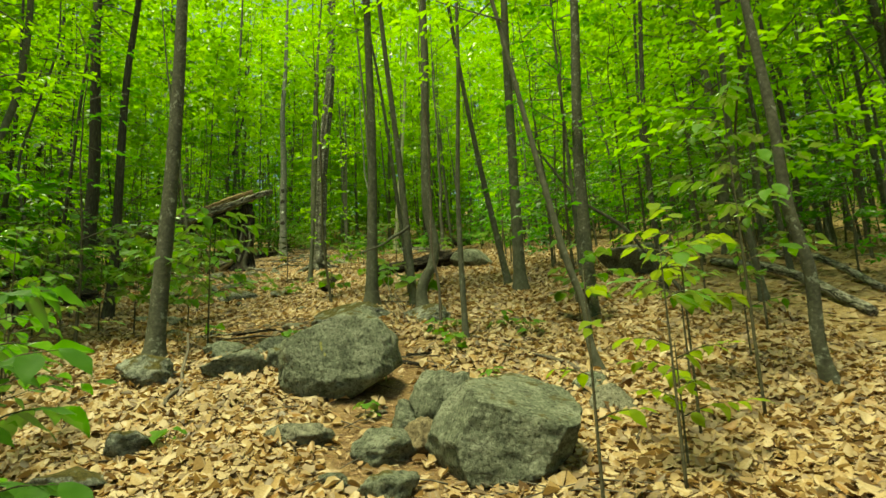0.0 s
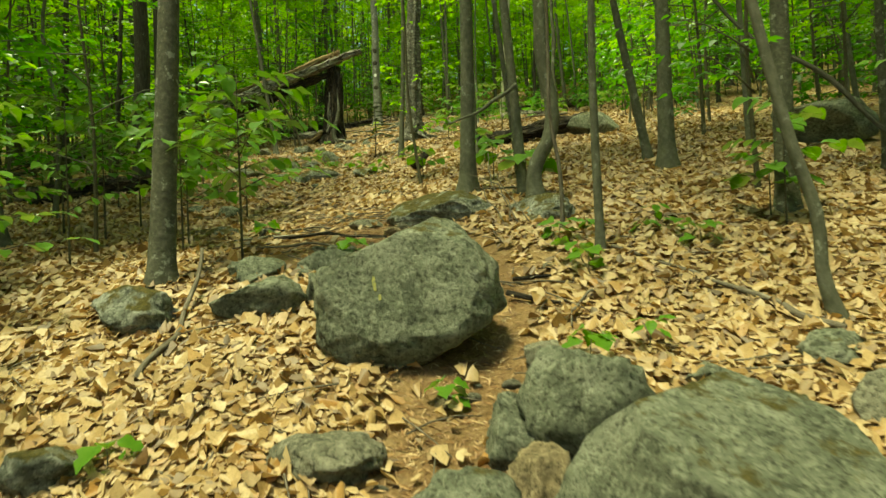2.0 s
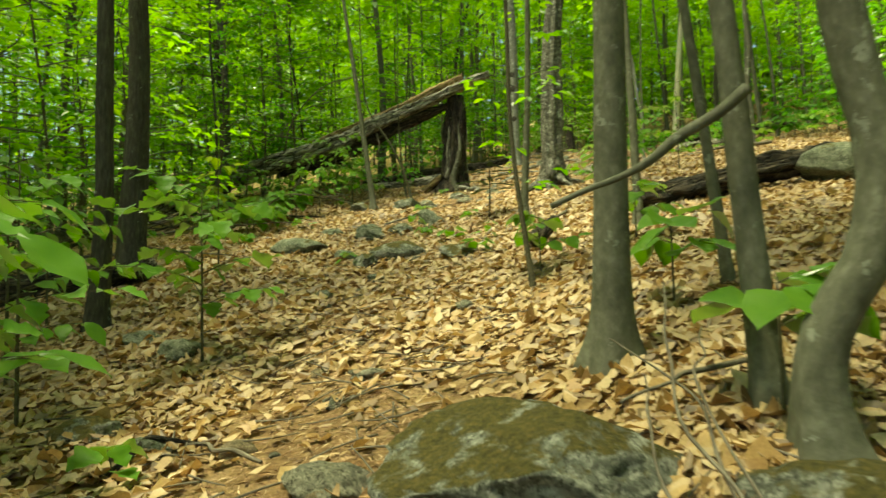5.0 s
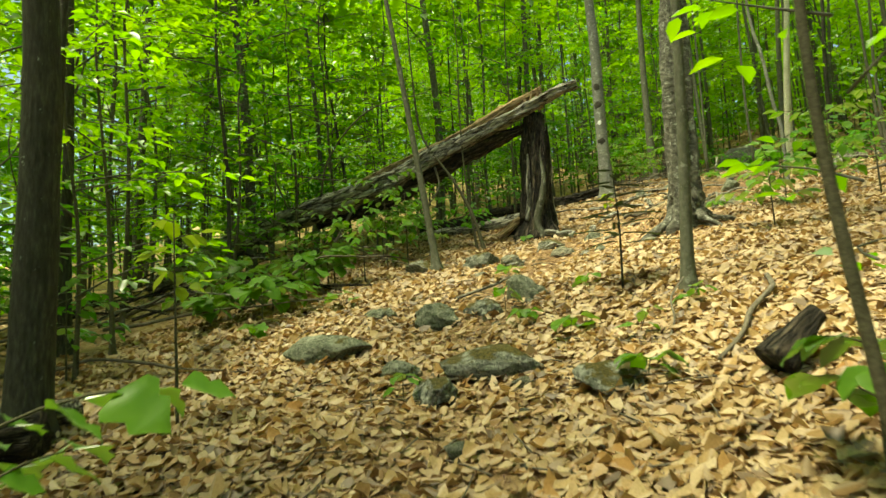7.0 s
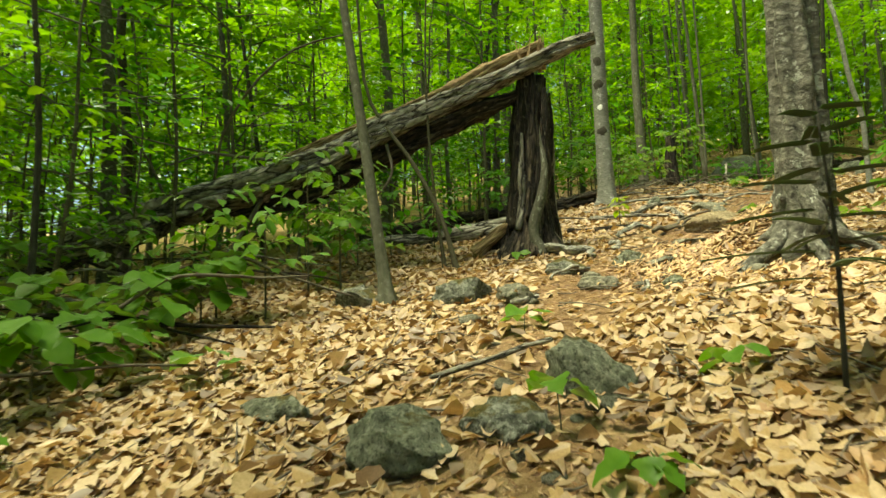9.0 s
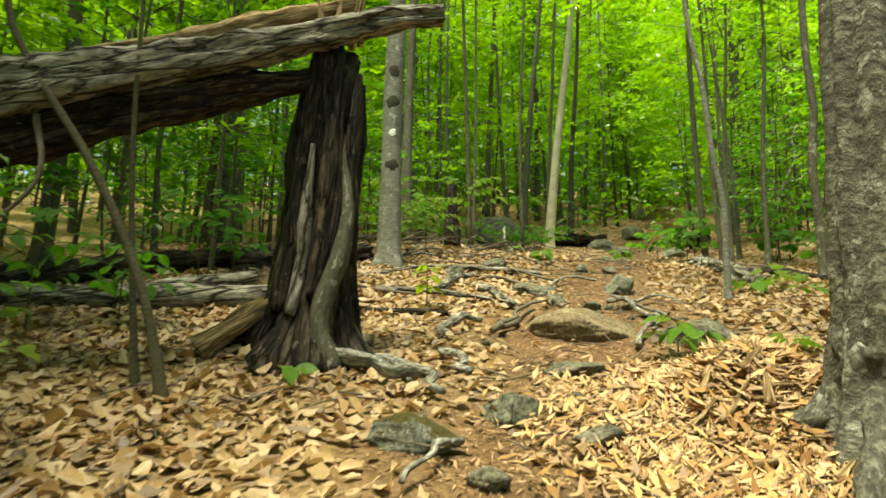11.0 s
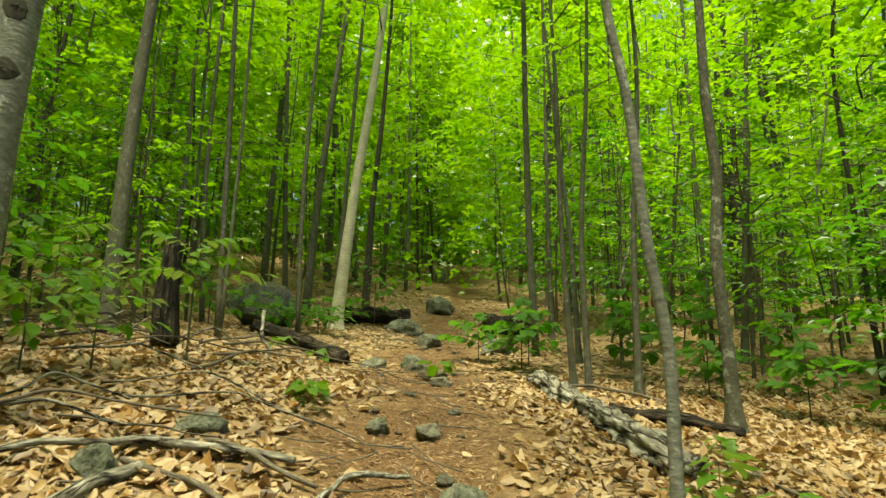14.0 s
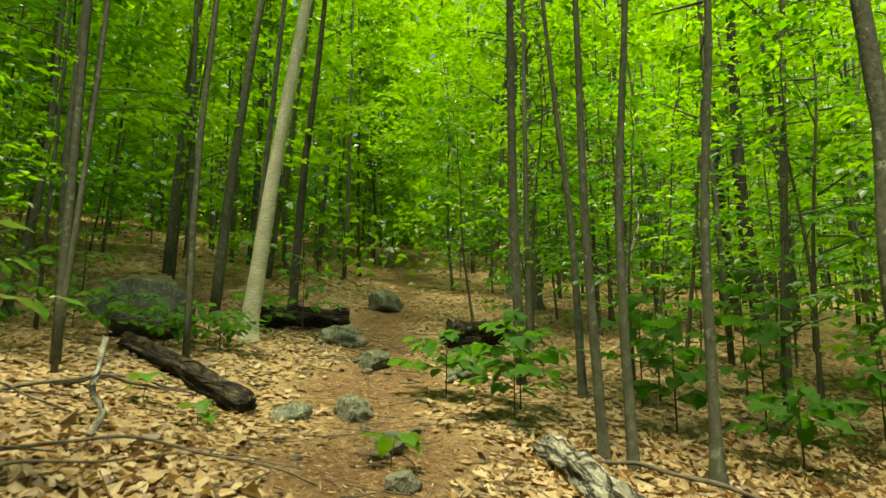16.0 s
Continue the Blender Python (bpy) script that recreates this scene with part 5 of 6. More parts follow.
lying([(-4.1, 22.77), (-3.87, 23.1, 0.03), (-3.5, 23.2)], 0.025, 0.018, ROOT, BLEACHED, "root", 8, 0.25, category="root")
lying([(-1.0, 26.6), (-1.35, 25.2), (-1.6, 24.0), (-1.7, 23.2)], 0.1, 0.11, DEAD, "weathered cracked grey log beside the trail", "log", 32, 0.55, n=110, category="log", ridges=6)
lying([(-1.15, 24.9), (-0.6, 24.5, 0.02), (-0.2, 24.3)], 0.06, 0.05, ROTTEN, "dark rotten branch on dead leaves", "branch", 10, 0.25, category="branch")
lying([(-3.9, 30.6), (-3.3, 29.3, 0.03), (-2.9, 28.3, 0.02)], 0.1, 0.1, ROTTEN, "dark charred-looking log end beside the trail", "log", 30, 0.5, n=60, category="log", ridges=5)
lying([(-2.3, 33.0, 0.05), (-1.5, 33.2, 0.1), (-0.6, 33.3, 0.1)], 0.16, 0.16, ROTTEN, "dark mossy log at the trail's edge", "log", 30, 0.5, n=60, category="log", ridges=5)
lying([(0.0, 30.4, 0.2), (0.5, 30.8, 0.2), (1.2, 31.2, 0.15)], 0.17, 0.15, ROTTEN, "reddish-brown rotten log end beside the trail", "log", 30, 0.5, n=60, category="log", ridges=5)
lying([(-0.96, 26.4), (-0.59, 26.1, 0.06), (-0.2, 25.4, 0.02)], 0.022, 0.014, TWIG, LYING)
lying([(-4.0, 26.8, 0.0), (-4.02, 27.4, 0.3), (-4.0, 27.6, 0.5)], 0.025, 0.02, DEAD, "short pale upright stick among dead leaves")
lying([(-4.4, 28.6), (-3.9, 28.9, 0.08), (-3.3, 29.0)], 0.02, 0.012, TWIG, LYING)
lying([(-2.94, 9.18), (-2.56, 9.06, 0.03), (-2.35, 9.0)], 0.012, 0.008, TWIG, LYING)
lying([(-3.04, 8.83), (-3.1, 9.1, 0.04), (-2.9, 9.2)], 0.016, 0.012, ROTTEN, LYING)
lying([(-2.68, 8.37), (-2.03, 8.03, 0.03), (-1.5, 8.0)], 0.018, 0.012, ROTTEN, "dark stick lying across the trail")
lying([(-3.2, 8.44), (-2.8, 8.55, 0.04), (-2.4, 8.3)], 0.012, 0.016, DEAD, LYING)
lying([(-2.6, 7.7), (-2.1, 7.75, 0.03), (-1.6, 7.6)], 0.012, 0.008, TWIG, LYING)
lying([(-5.51, 18.37), (-5.38, 18.6, 0.04), (-5.26, 18.82)], 0.02, 0.028, ROOT, "knobbly grey root on the trail", "root", 8, 0.35, category="root")
lying([(-5.58, 17.46), (-5.44, 17.7, 0.01)], 0.03, 0.02, ROOT, "knobbly grey root on the trail", "root", 8, 0.3, category="root")
lying([(-4.67, 17.95), (-4.66, 17.62)], 0.025, 0.025, ROOT, "short grey root end among wood chips", "root", 8, 0.3, category="root")
lying([(-4.35, 19.1), (-4.28, 18.7)], 0.022, 0.018, SPLINTER, "short piece of pale wood on the trail", "wood_slab", 7, 0.2, category="wood slab")
lying([(6.2, 12.9), (5.84, 10.6, 0.15), (5.5, 8.5)], 0.06, 0.05, DEAD, "weathered grey log on the leafy slope", "log", 14, 0.2, n=30, category="log")
lying([(4.8, 12.0), (4.9, 9.8, 0.1), (4.7, 7.5)], 0.075, 0.06, DEAD, "brown rotten log on the leafy slope", "log", 14, 0.2, n=30, category="log")
lying([(3.2, 9.0, 0.1), (2.4, 11.0, 1.3), (1.9, 12.5, 2.4)], 0.03, 0.018, DARK, "dark dead limb leaning among saplings", "branch", 8, 0.15, category="branch")
lying([(-0.98, 23.42), (-1.35, 22.3, 0.02), (-1.5, 21.3)], 0.014, 0.01, TWIG, LYING)
lying([(-1.48, 21.9), (-0.6, 22.3, 0.08), (0.2, 22.6, 0.1)], 0.03, 0.04, TWIG, "grey fallen branch on dead leaves", "branch", 8, 0.2, category="branch")
lying([(1.2, 28.4, 0.3), (2.2, 29.4, 1.6), (3.0, 30.2, 2.9)], 0.025, 0.018, DEAD, "thin pale dead limb leaning among saplings", "branch", 7, 0.1, category="branch")
lying([(-9.4, 21.9, 0.02), (-8.5, 22.9, 0.06), (-7.3, 23.9, 0.05)], 0.13, 0.1, ROTTEN, "dark rotten log behind the snag", "log", 20, 0.3, n=50, category="log")
lying([(-0.42, 9.3, 1.15), (-0.75, 9.2, 0.95), (-1.1, 9.1, 0.85)], 0.022, 0.012, BEECH, "low broken limb of a curved beech", "branch", 8, 0.1, category="branch")

# brush left of the trail: dead branches lying over one another
r = random.Random(44)
for i in range(34):
    x, y = r.uniform(-13.5, -8.2), r.uniform(13.0, 18.5)
    a, ln = r.gauss(0.35, 0.35), r.uniform(1.2, 3.2)
    lying([(x, y, r.uniform(0.0, 0.35)), (x + 0.5 * ln * math.cos(a), y + 0.5 * ln * math.sin(a), r.uniform(0.15, 0.55)), (x + ln * math.cos(a), y + ln * math.sin(a), r.uniform(0, 0.4))],
          r.uniform(0.012, 0.035), 0.008, r.choice((TWIG, DEAD, ROTTEN)), "dead branch in a heap of brush", "branch", 6, 0.12, category="branch")
for i in range(26):
    x, y = r.uniform(-7.2, -4.6), r.uniform(23.8, 28.5)
    a, ln = r.uniform(-0.6, 0.9), r.uniform(0.7, 1.8)
    lying([(x, y, 0.02), (x + 0.5 * ln * math.cos(a), y + 0.5 * ln * math.sin(a), r.uniform(0.05, 0.25)), (x + ln * math.cos(a), y + ln * math.sin(a), r.uniform(0, 0.15))],
          r.uniform(0.008, 0.022), 0.006, r.choice((TWIG, DEAD)), "dead branch in a heap of brush", "branch", 6, 0.12, category="branch")


def twigs(n, seed):
    """Fine twigs past counting, in one piece."""
    r = random.Random(seed)
    pieces = []
    for i in range(n):
        y = r.uniform(3, 33)
        x = float(np.interp(y, [p[1] for p in TRAIL], [p[0] for p in TRAIL])) + r.gauss(0, 1.5)
        a, ln, k = r.uniform(0, 6.28), r.uniform(0.1, 0.5), r.uniform(-0.05, 0.05)
        rows = []
        for u in (0, 0.5, 1):
            px, py = x + ln * (u * math.cos(a) - k * (u == 0.5)), y + ln * (u * math.sin(a) + k * (u == 0.5))
            rows.append((px, py, slope_at(px, py) + r.uniform(0.015, 0.05), 0.0055 * (1.1 - 0.6 * u)))
        pieces.append(tube(rows, 4, 4, 0, i))
    tagged(new("twigs", mesh_from("twigs", *join(pieces), TWIG)), "fine dry twigs strewn over the ground", "twigs", kind="stuff")


twigs(1200, 6)

# crumbled wood at the foot of the old tree
def heap(x, y):
    return 0.36 * np.exp(-((x + 3.78) ** 2 / 0.13 + (y - 19.15) ** 2 / 0.22))


r = np.random.default_rng(12)
n = 12000
x, y = -3.98 + r.normal(0, 0.4, n), 18.8 + r.normal(0, 0.6, n)
z = slope(x, y) + heap(x, y) + r.uniform(0.005, 0.03, n)
chips = leaf_sheet("wood_chips", np.stack([x, y, z], -1), r.normal(0.9, 0.9, n), r.uniform(0.04, 0.13, n), r.normal(0, 0.25, n), r.normal(0, 0.4, n), CHIP, "chip", 0.1, 0.0, (), 0.04, True)
tagged(new("wood_chips", chips), "orange crumbled rotten wood at a tree's foot", "wood chips", kind="stuff")
grid = [(-4.7 + 0.06 * i, 18.2 + 0.06 * k) for k in range(33) for i in range(31)]
verts = [(a, c, slope_at(a, c) + float(heap(a, c)) - 0.02 + 0.02 * noise.noise(Vector((a * 9, c * 9, 0)))) for a, c in grid]
me = bpy.data.meshes.new("wood_mound")
me.from_pydata(verts, [], [(k * 31 + i, k * 31 + i + 1, k * 31 + i + 32, k * 31 + i + 31) for k in range(32) for i in range(30)])
me.materials.append(CRUMBLED)
me.shade_smooth()
tagged(new("wood_mound", me), "mound of orange crumbled rotten wood by a tree", "wood heap")
for i in range(30):
    px, py = -3.95 + 0.25 * r.normal(), 19.0 + 0.35 * r.normal()
    aa, ln = r.normal(0.3, 0.45), r.uniform(0.08, 0.24)
    hh = float(heap(px, py))
    lying([(px, py, hh - 0.01), (px + ln * math.cos(aa), py + ln * math.sin(aa), float(heap(px + ln * math.cos(aa), py + ln * math.sin(aa))) + 0.02)], float(r.uniform(0.012, 0.03)), 0.01, SPLINTER, "splinter of pale wood on a heap of crumbled wood", "wood_splinter", 7, 0.5, n=9, category="wood splinter")

# roots of the old rough-barked tree
for aa, ln in ((-2.3, 0.75), (-1.5, 0.55), (-0.7, 0.6), (2.6, 0.6), (0.4, 0.6)):
    c, s = math.cos(aa), math.sin(aa)
    lying([(-3.54 + 0.12 * c, 18.5 + 0.12 * s, 0.42), (-3.54 + 0.28 * c, 18.5 + 0.28 * s, 0.1), (-3.54 + ln * c, 18.5 + ln * s, -0.05)], 0.13, 0.04, ROUGH, "root of the rough-barked tree", "root", 12, 0.2, n=18, category="root")

# knots and the white mark of the blazed tree, laid on its bark
bark = next(o for o in blazed.children if o.name.startswith("trunk")).data
skin = BVHTree.FromPolygons([v.co for v in bark.vertices], [p.vertices for p in bark.polygons])
for h, tall, turn, mat, nm, lab in ((1.62, 0.05, 4, PAINT, "blaze", "white paint blaze"), (1.22, 0.075, 2, DARK, "knot", "dark knot"), (2.02, 0.08, 0, DARK, "knot", "dark knot"), (2.42, 0.085, 6, DARK, "knot", "dark knot")):
    bm = bmesh.new()
    wide = 24 if nm == "blaze" else 44
    rows = []
    for k in range(9):
        row = []
        for m in range(17):
            ring, a0 = k / 8, 2 * math.pi * m / 16
            ragged = 1 + 0.5 * noise.noise(Vector((math.cos(a0) * 1.3 + h * 5, math.sin(a0) * 1.3, h)))
            a = radians(-90 + turn + wide * ring * ragged * math.cos(a0))
            zz = h + tall * ring * ragged * math.sin(a0)
            way = Vector((-math.cos(a), -math.sin(a), 0))
            hit = skin.ray_cast(Vector((0, 0, zz)) - way, way)[0]
            lift = 0.003 if nm == "blaze" else 0.002 + 0.012 * (1 - ring) * (0.6 + noise.noise(Vector((m * 0.9, k * 0.9, h))))
            row.append(bm.verts.new(hit - way * (lift - 0.006 * (k == 8))))
        rows.append(row)
    for k in range(8):
        for m in range(16):
            bm.faces.new((rows[k][m], rows[k][m + 1], rows[k + 1][m + 1], rows[k + 1][m]))
    part(nm, bm, mat, blazed, lab)


# ---- green undergrowth ----
PROFILES = {"beech": (0.0, 0.17, 0.29, 0.31, 0.25, 0.13, 0.0), "maple": (0.0, 0.42, 0.5, 0.3, 0.36, 0.16, 0.0), "round": (0.0, 0.34, 0.45, 0.46, 0.38, 0.22, 0.0)}


def blade(shape, mat, droop, seed):
    """One leaf, a unit long, with a midrib fold and a drooping tip."""
    r = random.Random(seed)
    verts, faces = [], []
    for i, w in enumerate(PROFILES[shape]):
        u = i / 6
        for s in (-1, 0, 1):
            verts.append((u, s * w * r.uniform(0.93, 1.07), 0.22 * w * abs(s) - droop * u * u + 0.04 * math.sin(u * 9 + s)))
    for i in range(6):
        for j in range(2):
            q = 3 * i + j
            faces.append((q, q + 3, q + 4, q + 1))
    me = bpy.data.meshes.new("leaf")
    me.from_pydata(verts, [], faces)
    me.materials.append(mat)
    me.shade_smooth()
    return me


BLADES = {(s, m.name): [blade(s, m, d, i) for i, d in enumerate((0.1, 0.25, 0.4))] for s in PROFILES for m in (PLANT, DEEP, YELLOW)}
prng = random.Random(99)


def add_leaf(parent, at, heading, length, shape, mat, tilt=None):
    ob = new("leaf", prng.choice(BLADES[(shape, mat.name)]))
    ob.parent = parent
    ob.matrix_local = Matrix.Translation(at) @ pose(0, 0, 0, 0, 0, math.degrees(heading)) @ pose(0, 0, 0, prng.gauss(0, 14), prng.gauss(12, 14) if tilt is None else tilt, 0) @ Matrix.Scale(length * prng.uniform(0.75, 1.15), 4)


def seedling(x, y, high, leaves, size, shape, mat, label, name="seedling"):
    """A stem with a whorl of leaves on top."""
    base = new(name)
    base.location = (x, y, slope_at(x, y))
    tagged(base, label, "plant")
    bx, by = prng.gauss(0, 0.15) * high, prng.gauss(0, 0.15) * high
    part_mesh("stem", mesh_from("stem", *tube([(0, 0, -0.02, 0.004), (bx * 0.4, by * 0.4, high * 0.5, 0.0035), (bx, by, high, 0.002)], 6, 5), STEM), base)
    for i in range(leaves):
        a = i * 2.4 + prng.gauss(0, 0.3)
        u = 1.0 if i < leaves * 0.6 else prng.uniform(0.45, 0.9)
        d = size * 0.35
        add_leaf(base, (bx * u + d * math.cos(a), by * u + d * math.sin(a), high * u + prng.uniform(-0.01, 0.02)), a, size, shape, mat)
    return base


def shrub(x, y, high, limbs, reach, size, shape, mat, label, low=0.3, per=7, lean=(0, 0), name="shrub"):
    """A young shrub: a stem, side twigs, and leaves in flat sprays along them."""
    base = new(name)
    base.location = (x, y, slope_at(x, y))
    tagged(base, label, "plant")
    stem = [(0, 0, -0.03, 0.006 + 0.004 * high), (lean[0] * 0.4, lean[1] * 0.4, high * 0.5, 0.005 + 0.002 * high), (lean[0], lean[1], high, 0.003)]
    part_mesh("stem", mesh_from("stem", *tube(stem, 12, 6, 0.1), STEM), base)
    for i in range(limbs):
        u = low + (1 - low) * (i + 0.5) / limbs
        a = i * 2.4 + prng.gauss(0, 0.4)
        full = reach * prng.uniform(0.6, 1.1) * (1.15 - 0.5 * u)
        p = Vector((lean[0] * u * u, lean[1] * u * u, high * u))
        e = p + Vector((math.cos(a) * full, math.sin(a) * full, 0.22 * full))
        m = (p + e) / 2 + Vector((0, 0, 0.08 * full))
        part_mesh("twig", mesh_from("twig", *tube([(*p, 0.005), (*m, 0.0035), (*e, 0.0015)], 6, 4), STEM), base)
        for k in range(per):
            w = (k + 1) / per
            q = p.lerp(m, w * 2) if w < 0.5 else m.lerp(e, w * 2 - 1)
            side = 1 if k % 2 else -1
            add_leaf(base, q, a + (side * prng.uniform(0.5, 1.0) if k < per - 1 else 0), size, shape, mat)
    return base


S_MAPLE, S_BEECH, S_HOBBLE = "small maple seedling with bright green leaves", "young beech shoot with bright yellow-green leaves", "low hobblebush with broad round green leaves"
shrub(2.06, 5.76, 1.25, 7, 0.6, 0.13, "beech", PLANT, "leafy young beech with dark thin stem", 0.5)
shrub(1.5, 4.3, 0.75, 7, 0.5, 0.12, "beech", YELLOW, "low yellow-green beech shrub in front of stones", 0.35)
shrub(0.86, 3.7, 1.3, 4, 0.3, 0.11, "beech", YELLOW, "thin upright beech shoot with few yellow-green leaves", 0.3, 4)
shrub(1.35, 3.9, 1.35, 4, 0.4, 0.16, "beech", PLANT, "beech shoot with large yellow-green leaves", 0.75, 5)
shrub(2.83, 6.35, 1.0, 5, 0.45, 0.12, "beech", PLANT, "leafy young beech with dark thin stem", 0.4)
shrub(2.3, 5.0, 1.9, 6, 0.7, 0.15, "beech", PLANT, "tall leafy beech sapling with pale stem", 0.55, 6)
shrub(3.4, 7.2, 2.2, 8, 0.8, 0.13, "beech", PLANT, "tall leafy beech sapling with pale stem", 0.4, 7)
shrub(-2.2, 3.2, 0.8, 5, 0.5, 0.15, "beech", DEEP, "broad-leaved green shrub beside dead leaves", 0.4, 6)
shrub(-3.3, 5.2, 1.0, 6, 0.5, 0.14, "beech", DEEP, "leafy green shrub beside a young tree", 0.3)
shrub(-4.4, 7.8, 1.5, 8, 0.7, 0.12, "beech", PLANT, "leafy young shrub beside a tree", 0.3)
shrub(-4.9, 9.6, 1.7, 8, 0.8, 0.12, "beech", PLANT, "leafy young shrub beside a tree", 0.3)
shrub(-2.55, 7.45, 1.5, 18, 0.85, 0.18, "beech", PLANT, "dense leafy green sapling behind mossy stones", 0.35, 7)
for x, y in ((0.13, 7.37), (0.75, 8.2), (-0.05, 7.85), (0.42, 6.12), (0.22, 8.06), (0.65, 8.07), (0.9, 8.0), (-0.09, 7.8), (0.16, 7.2), (-1.2, 7.25), (-1.59, 7.35), (-2.97, 8.8), (-1.58, 7.4), (0.1, 5.94), (1.0, 7.7), (-0.6, 5.6), (-0.62, 6.3), (-1.9, 4.9)):
    seedling(x, y, prng.uniform(0.08, 0.2), prng.randint(4, 7), prng.uniform(0.1, 0.15), prng.choice(("maple", "maple", "beech")), PLANT, S_MAPLE)
shrub(1.69, 8.4, 0.5, 5, 0.35, 0.17, "round", PLANT, S_HOBBLE, 0.5, 4)
shrub(1.75, 8.2, 1.0, 5, 0.5, 0.15, "round", PLANT, S_HOBBLE, 0.5, 5)
shrub(-0.36, 9.32, 0.5, 4, 0.22, 0.24, "round", PLANT, S_HOBBLE, 0.6, 3)
shrub(-0.85, 10.9, 0.55, 4, 0.35, 0.2, "round", PLANT, S_HOBBLE, 0.5, 4)
shrub(-1.33, 12.9, 0.6, 5, 0.45, 0.18, "round", PLANT, S_HOBBLE, 0.4, 4)
shrub(-2.05, 12.3, 0.5, 5, 0.35, 0.16, "round", PLANT, S_HOBBLE, 0.4, 4)
shrub(-7.6, 15.2, 0.45, 6, 0.6, 0.2, "round", PLANT, S_HOBBLE, 0.4, 5)
shrub(-7.9, 16.3, 0.5, 6, 0.6, 0.2, "round", PLANT, S_HOBBLE, 0.4, 5)
shrub(-8.6, 15.4, 0.7, 7, 0.7, 0.18, "round", PLANT, S_HOBBLE, 0.4, 5)
shrub(-8.2, 17.3, 1.1, 9, 0.7, 0.14, "beech", PLANT, "leafy green shrub under the fallen trunk", 0.3, 7)
shrub(-7.5, 18.2, 1.2, 9, 0.6, 0.13, "maple", PLANT, "leafy maple shrub under the fallen trunk", 0.3, 7)
shrub(-9.4, 17.3, 1.0, 9, 0.7, 0.14, "beech", PLANT, "leafy green shrub under the fallen trunk", 0.3, 7)
shrub(-5.7, 12.45, 1.35, 5, 0.22, 0.15, "beech", YELLOW, "upright shoot with oval yellow-green leaves", 0.6, 4)
shrub(-9.8, 13.8, 1.4, 9, 0.8, 0.14, "beech", PLANT, "leafy green shrub beside brush", 0.3, 7)
shrub(-8.0, 13.2, 0.9, 6, 0.6, 0.14, "beech", PLANT, "leafy green shrub beside brush", 0.3, 6)
for x, y in ((-4.75, 15.4), (-4.38, 14.96), (-3.87, 14.56), (-3.07, 13.44), (-4.1, 15.9), (-3.0, 15.0), (-5.3, 16.8), (-6.22, 19.6), (-8.0, 18.7), (-3.3, 14.3), (-4.6, 13.3), (-6.9, 15.8), (-7.2, 14.6)):
    seedling(x, y, prng.uniform(0.08, 0.22), prng.randint(4, 7), prng.uniform(0.12, 0.18), prng.choice(("maple", "round", "beech")), PLANT, S_MAPLE)
shrub(-2.5, 17.5, 0.8, 8, 0.6, 0.17, "beech", PLANT, "broad-leaved green shrub beside the old tree", 0.35, 6)
shrub(-1.9, 17.6, 1.2, 9, 0.7, 0.15, "beech", PLANT, "leafy green shrub beside the old tree", 0.35, 6)
shrub(-1.4, 18.9, 1.6, 9, 0.8, 0.14, "beech", PLANT, "leafy green shrub on the leafy slope", 0.3, 7)
shrub(-5.4, 21.9, 0.42, 7, 0.1, 0.13, "beech", YELLOW, "upright shoot with yellow-green leaves beside roots", 0.4, 2)
shrub(-3.72, 20.3, 0.28, 5, 0.16, 0.15, "beech", PLANT, S_BEECH, 0.4, 3)
shrub(-8.0, 18.4, 1.5, 9, 0.8, 0.15, "beech", PLANT, "leafy beech shrub under the fallen trunk", 0.4, 7)
shrub(-7.6, 17.2, 0.9, 7, 0.6, 0.16, "beech", PLANT, "leafy beech shrub beside a slender tree", 0.4, 6)
shrub(-4.75, 25.6, 1.1, 6, 0.75, 0.15, "beech", PLANT, "spreading beech sapling beside a rotten stump", 0.6, 8)
shrub(-5.4, 25.2, 0.7, 6, 0.6, 0.15, "beech", PLANT, "leafy green shrub among dead branches", 0.4, 6)
shrub(-6.3, 26.0, 1.5, 9, 0.8, 0.15, "beech", DEEP, "leafy green shrub among dead branches", 0.3, 7)
for x, y in ((-3.84, 24.7), (-1.97, 22.71), (-1.7, 22.9), (-1.32, 23.24), (-3.71, 28.4), (-3.35, 27.5), (-2.28, 26.42), (-3.92, 24.42), (-2.1, 22.5), (-1.5, 22.6), (-0.9, 23.8), (-2.9, 20.4), (-2.6, 20.0), (-3.4, 20.6)):
    seedling(x, y, prng.uniform(0.1, 0.25), prng.randint(5, 8), prng.uniform(0.14, 0.2), prng.choice(("maple", "beech")), PLANT, S_MAPLE)
for x, y, h in ((-0.75, 27.5, 0.7), (-0.45, 27.9, 0.9), (-0.9, 28.6, 0.6), (1.0, 27.9, 1.1), (1.5, 28.2, 1.3), (0.6, 27.0, 0.9), (1.7, 27.0, 1.2), (2.2, 26.2, 1.0), (0.9, 26.0, 0.6), (1.3, 25.0, 0.8), (2.6, 28.0, 1.5)):
    shrub(x, y, h, 8, 0.55, 0.17, prng.choice(("maple", "round")), DEEP, "leafy dark green maple shrub beside the trail", 0.3, 6)
for x, y, h in ((1.2, 23.4, 0.7), (2.0, 22.2, 0.8), (-0.2, 21.0, 0.6)):
    shrub(x, y, h, 7, 0.6, 0.16, "beech", PLANT, "spreading beech shrub over dead leaves", 0.4, 7)
for x, y in ((-2.2, 32.5), (-1.5, 32.6), (-2.9, 30.6), (-5.2, 30.2), (-6.2, 29.4), (-4.6, 32.8)):
    shrub(x, y, prng.uniform(0.4, 1.2), 8, 0.6, 0.16, "beech", DEEP, "leafy green shrub in the undergrowth", 0.3, 6)

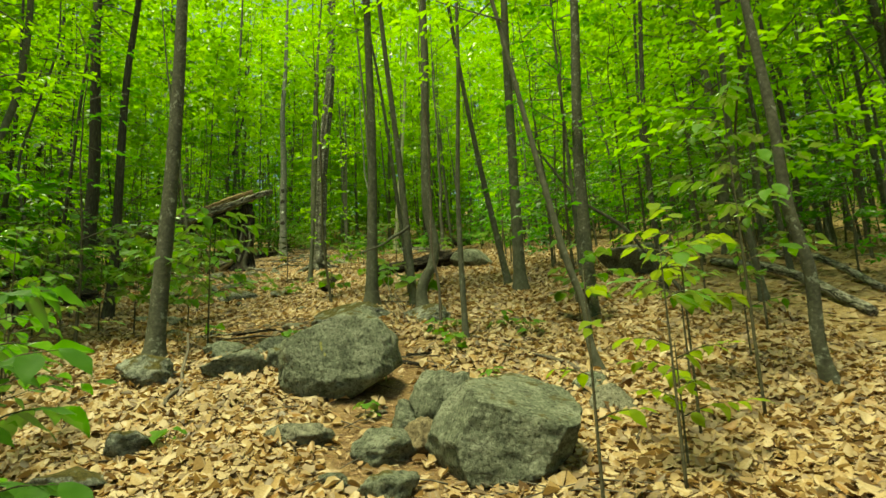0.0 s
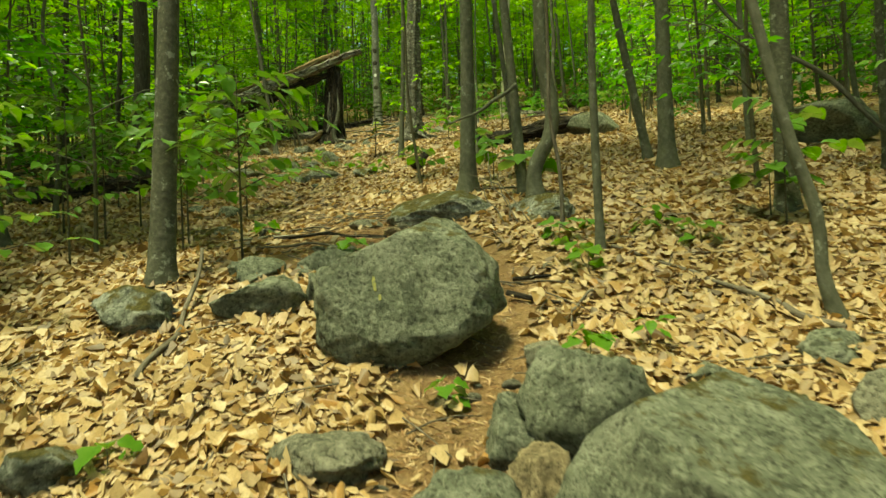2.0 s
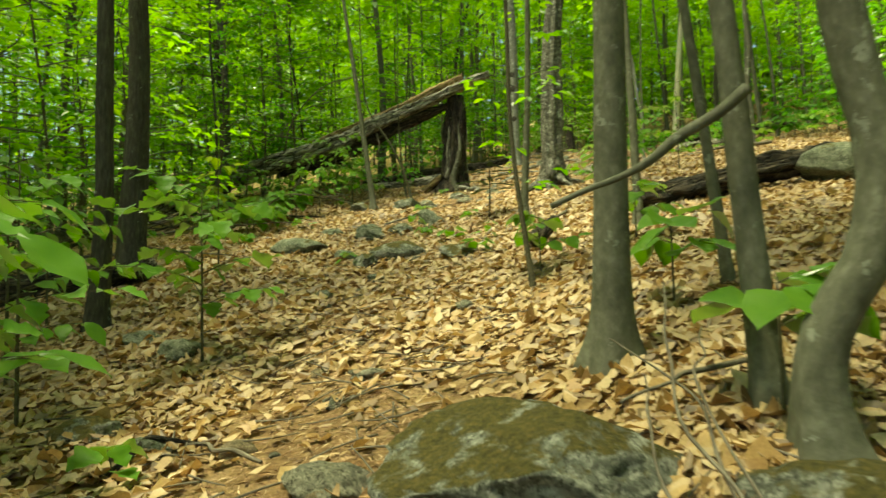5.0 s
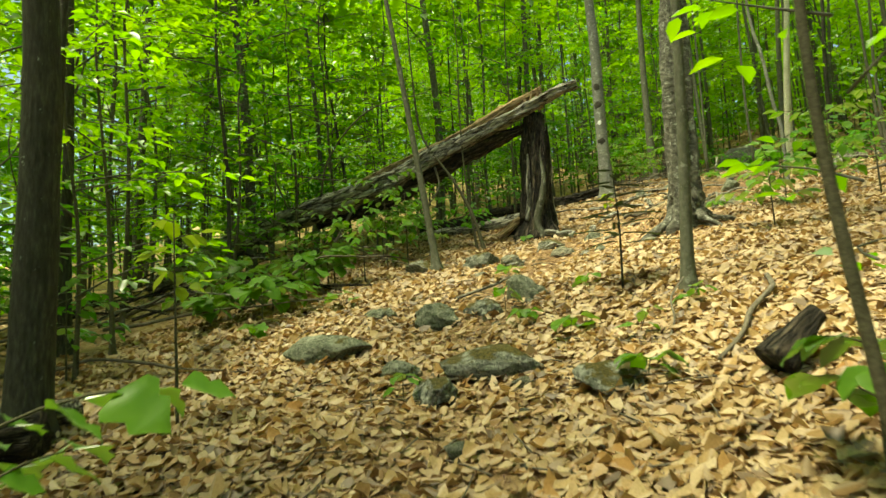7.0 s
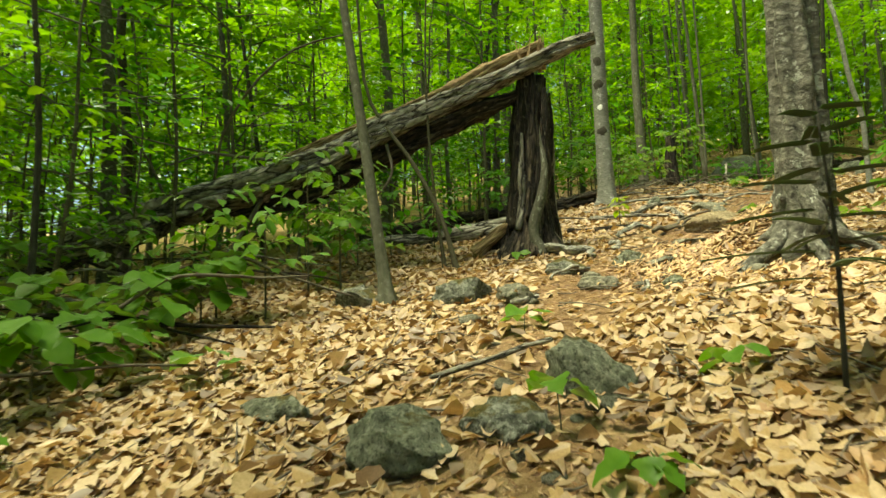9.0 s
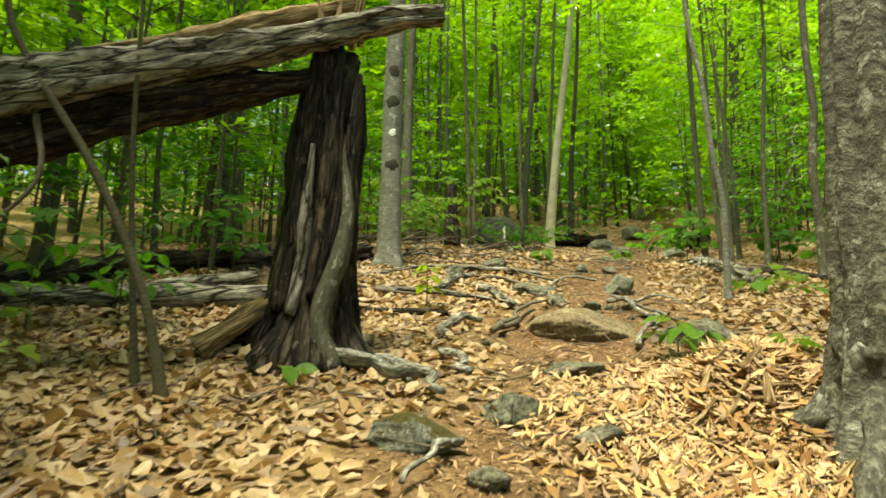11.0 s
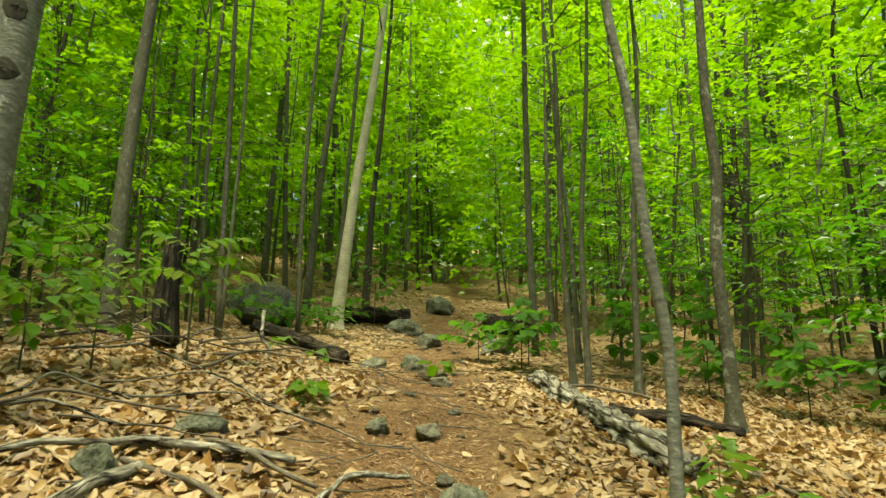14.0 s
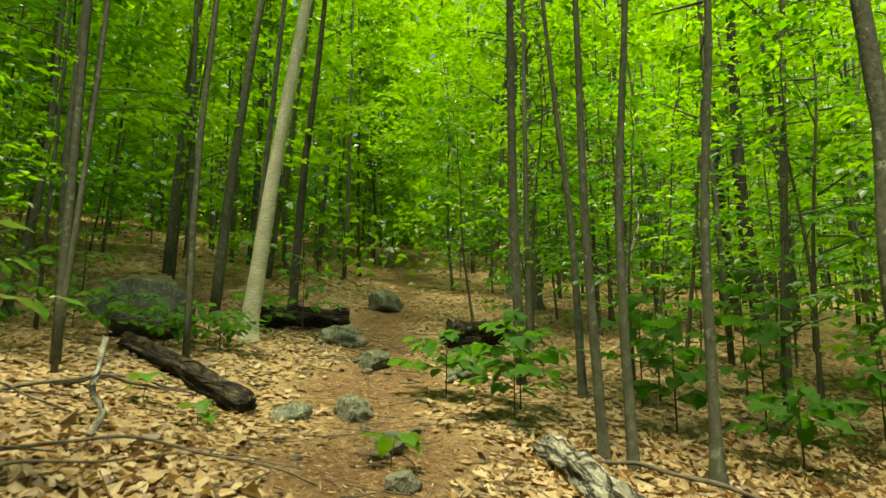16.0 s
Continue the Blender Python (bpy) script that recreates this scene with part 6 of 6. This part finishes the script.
for x, y, h in ((-3.5, 30.8, 0.5), (-4.1, 30.7, 0.7), (-3.0, 31.0, 0.4), (-4.6, 31.2, 1.2), (-7.4, 22.8, 0.8), (-8.2, 20.6, 1.0), (-9.0, 19.8, 1.3), (-7.7, 20.9, 0.6)):
    shrub(x, y, h, 8, 0.6, 0.15, "beech", DEEP, "leafy green shrub in the undergrowth", 0.3, 6)

for x, y, h in ((-7.9, 15.7, 0.4), (-8.4, 16.8, 0.5), (-8.0, 16.9, 0.6), (-8.9, 16.2, 0.6), (-8.2, 15.0, 0.35), (-9.6, 16.0, 0.8), (-10.4, 16.8, 0.9)):
    shrub(x, y, h, 7, 0.5, 0.2, prng.choice(("round", "maple")), PLANT, S_HOBBLE, 0.4, 5)
for x, y, h in ((-2.4, 19.4, 0.9), (-1.9, 20.1, 1.1), (-8.0, 19.0, 0.9), (-8.3, 19.9, 0.7), (-9.2, 20.8, 1.0), (-7.8, 22.9, 0.9), (-6.6, 25.2, 0.8), (-6.0, 26.6, 1.1), (-5.4, 27.6, 0.9), (-7.0, 27.4, 1.3), (-5.8, 24.9, 0.7)):
    shrub(x, y, h, 9, 0.65, 0.15, "beech", prng.choice((PLANT, DEEP)), "leafy green shrub among dead branches", 0.3, 7)
shrub(-1.5, 2.35, 1.4, 9, 0.5, 0.15, "beech", DEEP, "dark leafy shrub at the trail's edge", 0.45, 7)
shrub(-2.9, 4.4, 1.3, 10, 0.7, 0.14, "beech", DEEP, "leafy green shrub beside a young tree", 0.3, 7)
shrub(-3.8, 6.0, 1.5, 12, 0.8, 0.14, "beech", PLANT, "leafy green shrub beside a young tree", 0.25, 7)
shrub(-3.7, 8.6, 1.3, 10, 0.8, 0.15, "maple", PLANT, "leafy maple shrub beside a tree", 0.3, 7)

for x, y, h in ((-3.4, 8.0, 1.3), (-4.2, 9.2, 1.5), (-3.9, 10.3, 1.2), (-4.7, 8.7, 1.6), (-5.6, 9.2, 1.7), (-4.7, 7.0, 1.4), (-5.9, 10.6, 1.3)):
    shrub(x, y, h, 11, 0.75, 0.15, prng.choice(("beech", "maple")), PLANT, "leafy green shrub behind a young tree", 0.3, 7)
shrub(2.6, 5.7, 2.6, 12, 0.8, 0.15, "beech", PLANT, "tall leafy beech sapling with pale stem", 0.4, 7)
shrub(1.75, 4.75, 1.5, 8, 0.55, 0.14, "beech", YELLOW, "leafy beech shoot with yellow-green leaves", 0.55, 6)
shrub(3.1, 8.0, 2.3, 11, 0.8, 0.14, "beech", PLANT, "tall leafy beech sapling with pale stem", 0.4, 7)

# a little spruce beside the trail
spruce = new("spruce_sapling")
spruce.location = (-3.71, 15.66, slope_at(-3.71, 15.66))
tagged(spruce, "sparse little spruce with a bare dark stem", "plant")
part_mesh("stem", mesh_from("stem", *tube([(0, 0, -0.02, 0.012), (0.02, 0, 0.6, 0.009), (0, 0, 1.15, 0.003)], 10, 6, 0.1), DARK), spruce)
for i in range(22):
    u = 0.35 + 0.65 * i / 22
    a, full = i * 2.4, 0.62 * (1.2 - u)
    n = 46
    w = np.linspace(0.1, 1, n)
    P = np.stack([w * full * math.cos(a), w * full * math.sin(a), 1.15 * u + 0.1 * full * w - 0.12 * w * w * full], -1)
    side = np.where(np.arange(n) % 2, 1, -1)
    me = leaf_sheet("frond", P, a + side * 0.8, np.full(n, 0.05), np.zeros(n), np.zeros(n), NEEDLE, "small", 0.1, 0.1)
    part_mesh("frond", me, spruce)

# rotten stump in the undergrowth
lying([(-4.97, 26.4, -0.05), (-5.0, 26.42, 0.5), (-4.98, 26.45, 0.95)], 0.14, 0.09, ROTTEN, "dark rotten stump with a jagged top", "stump", 16, 0.3, n=20, category="tree stump", ridges=5)
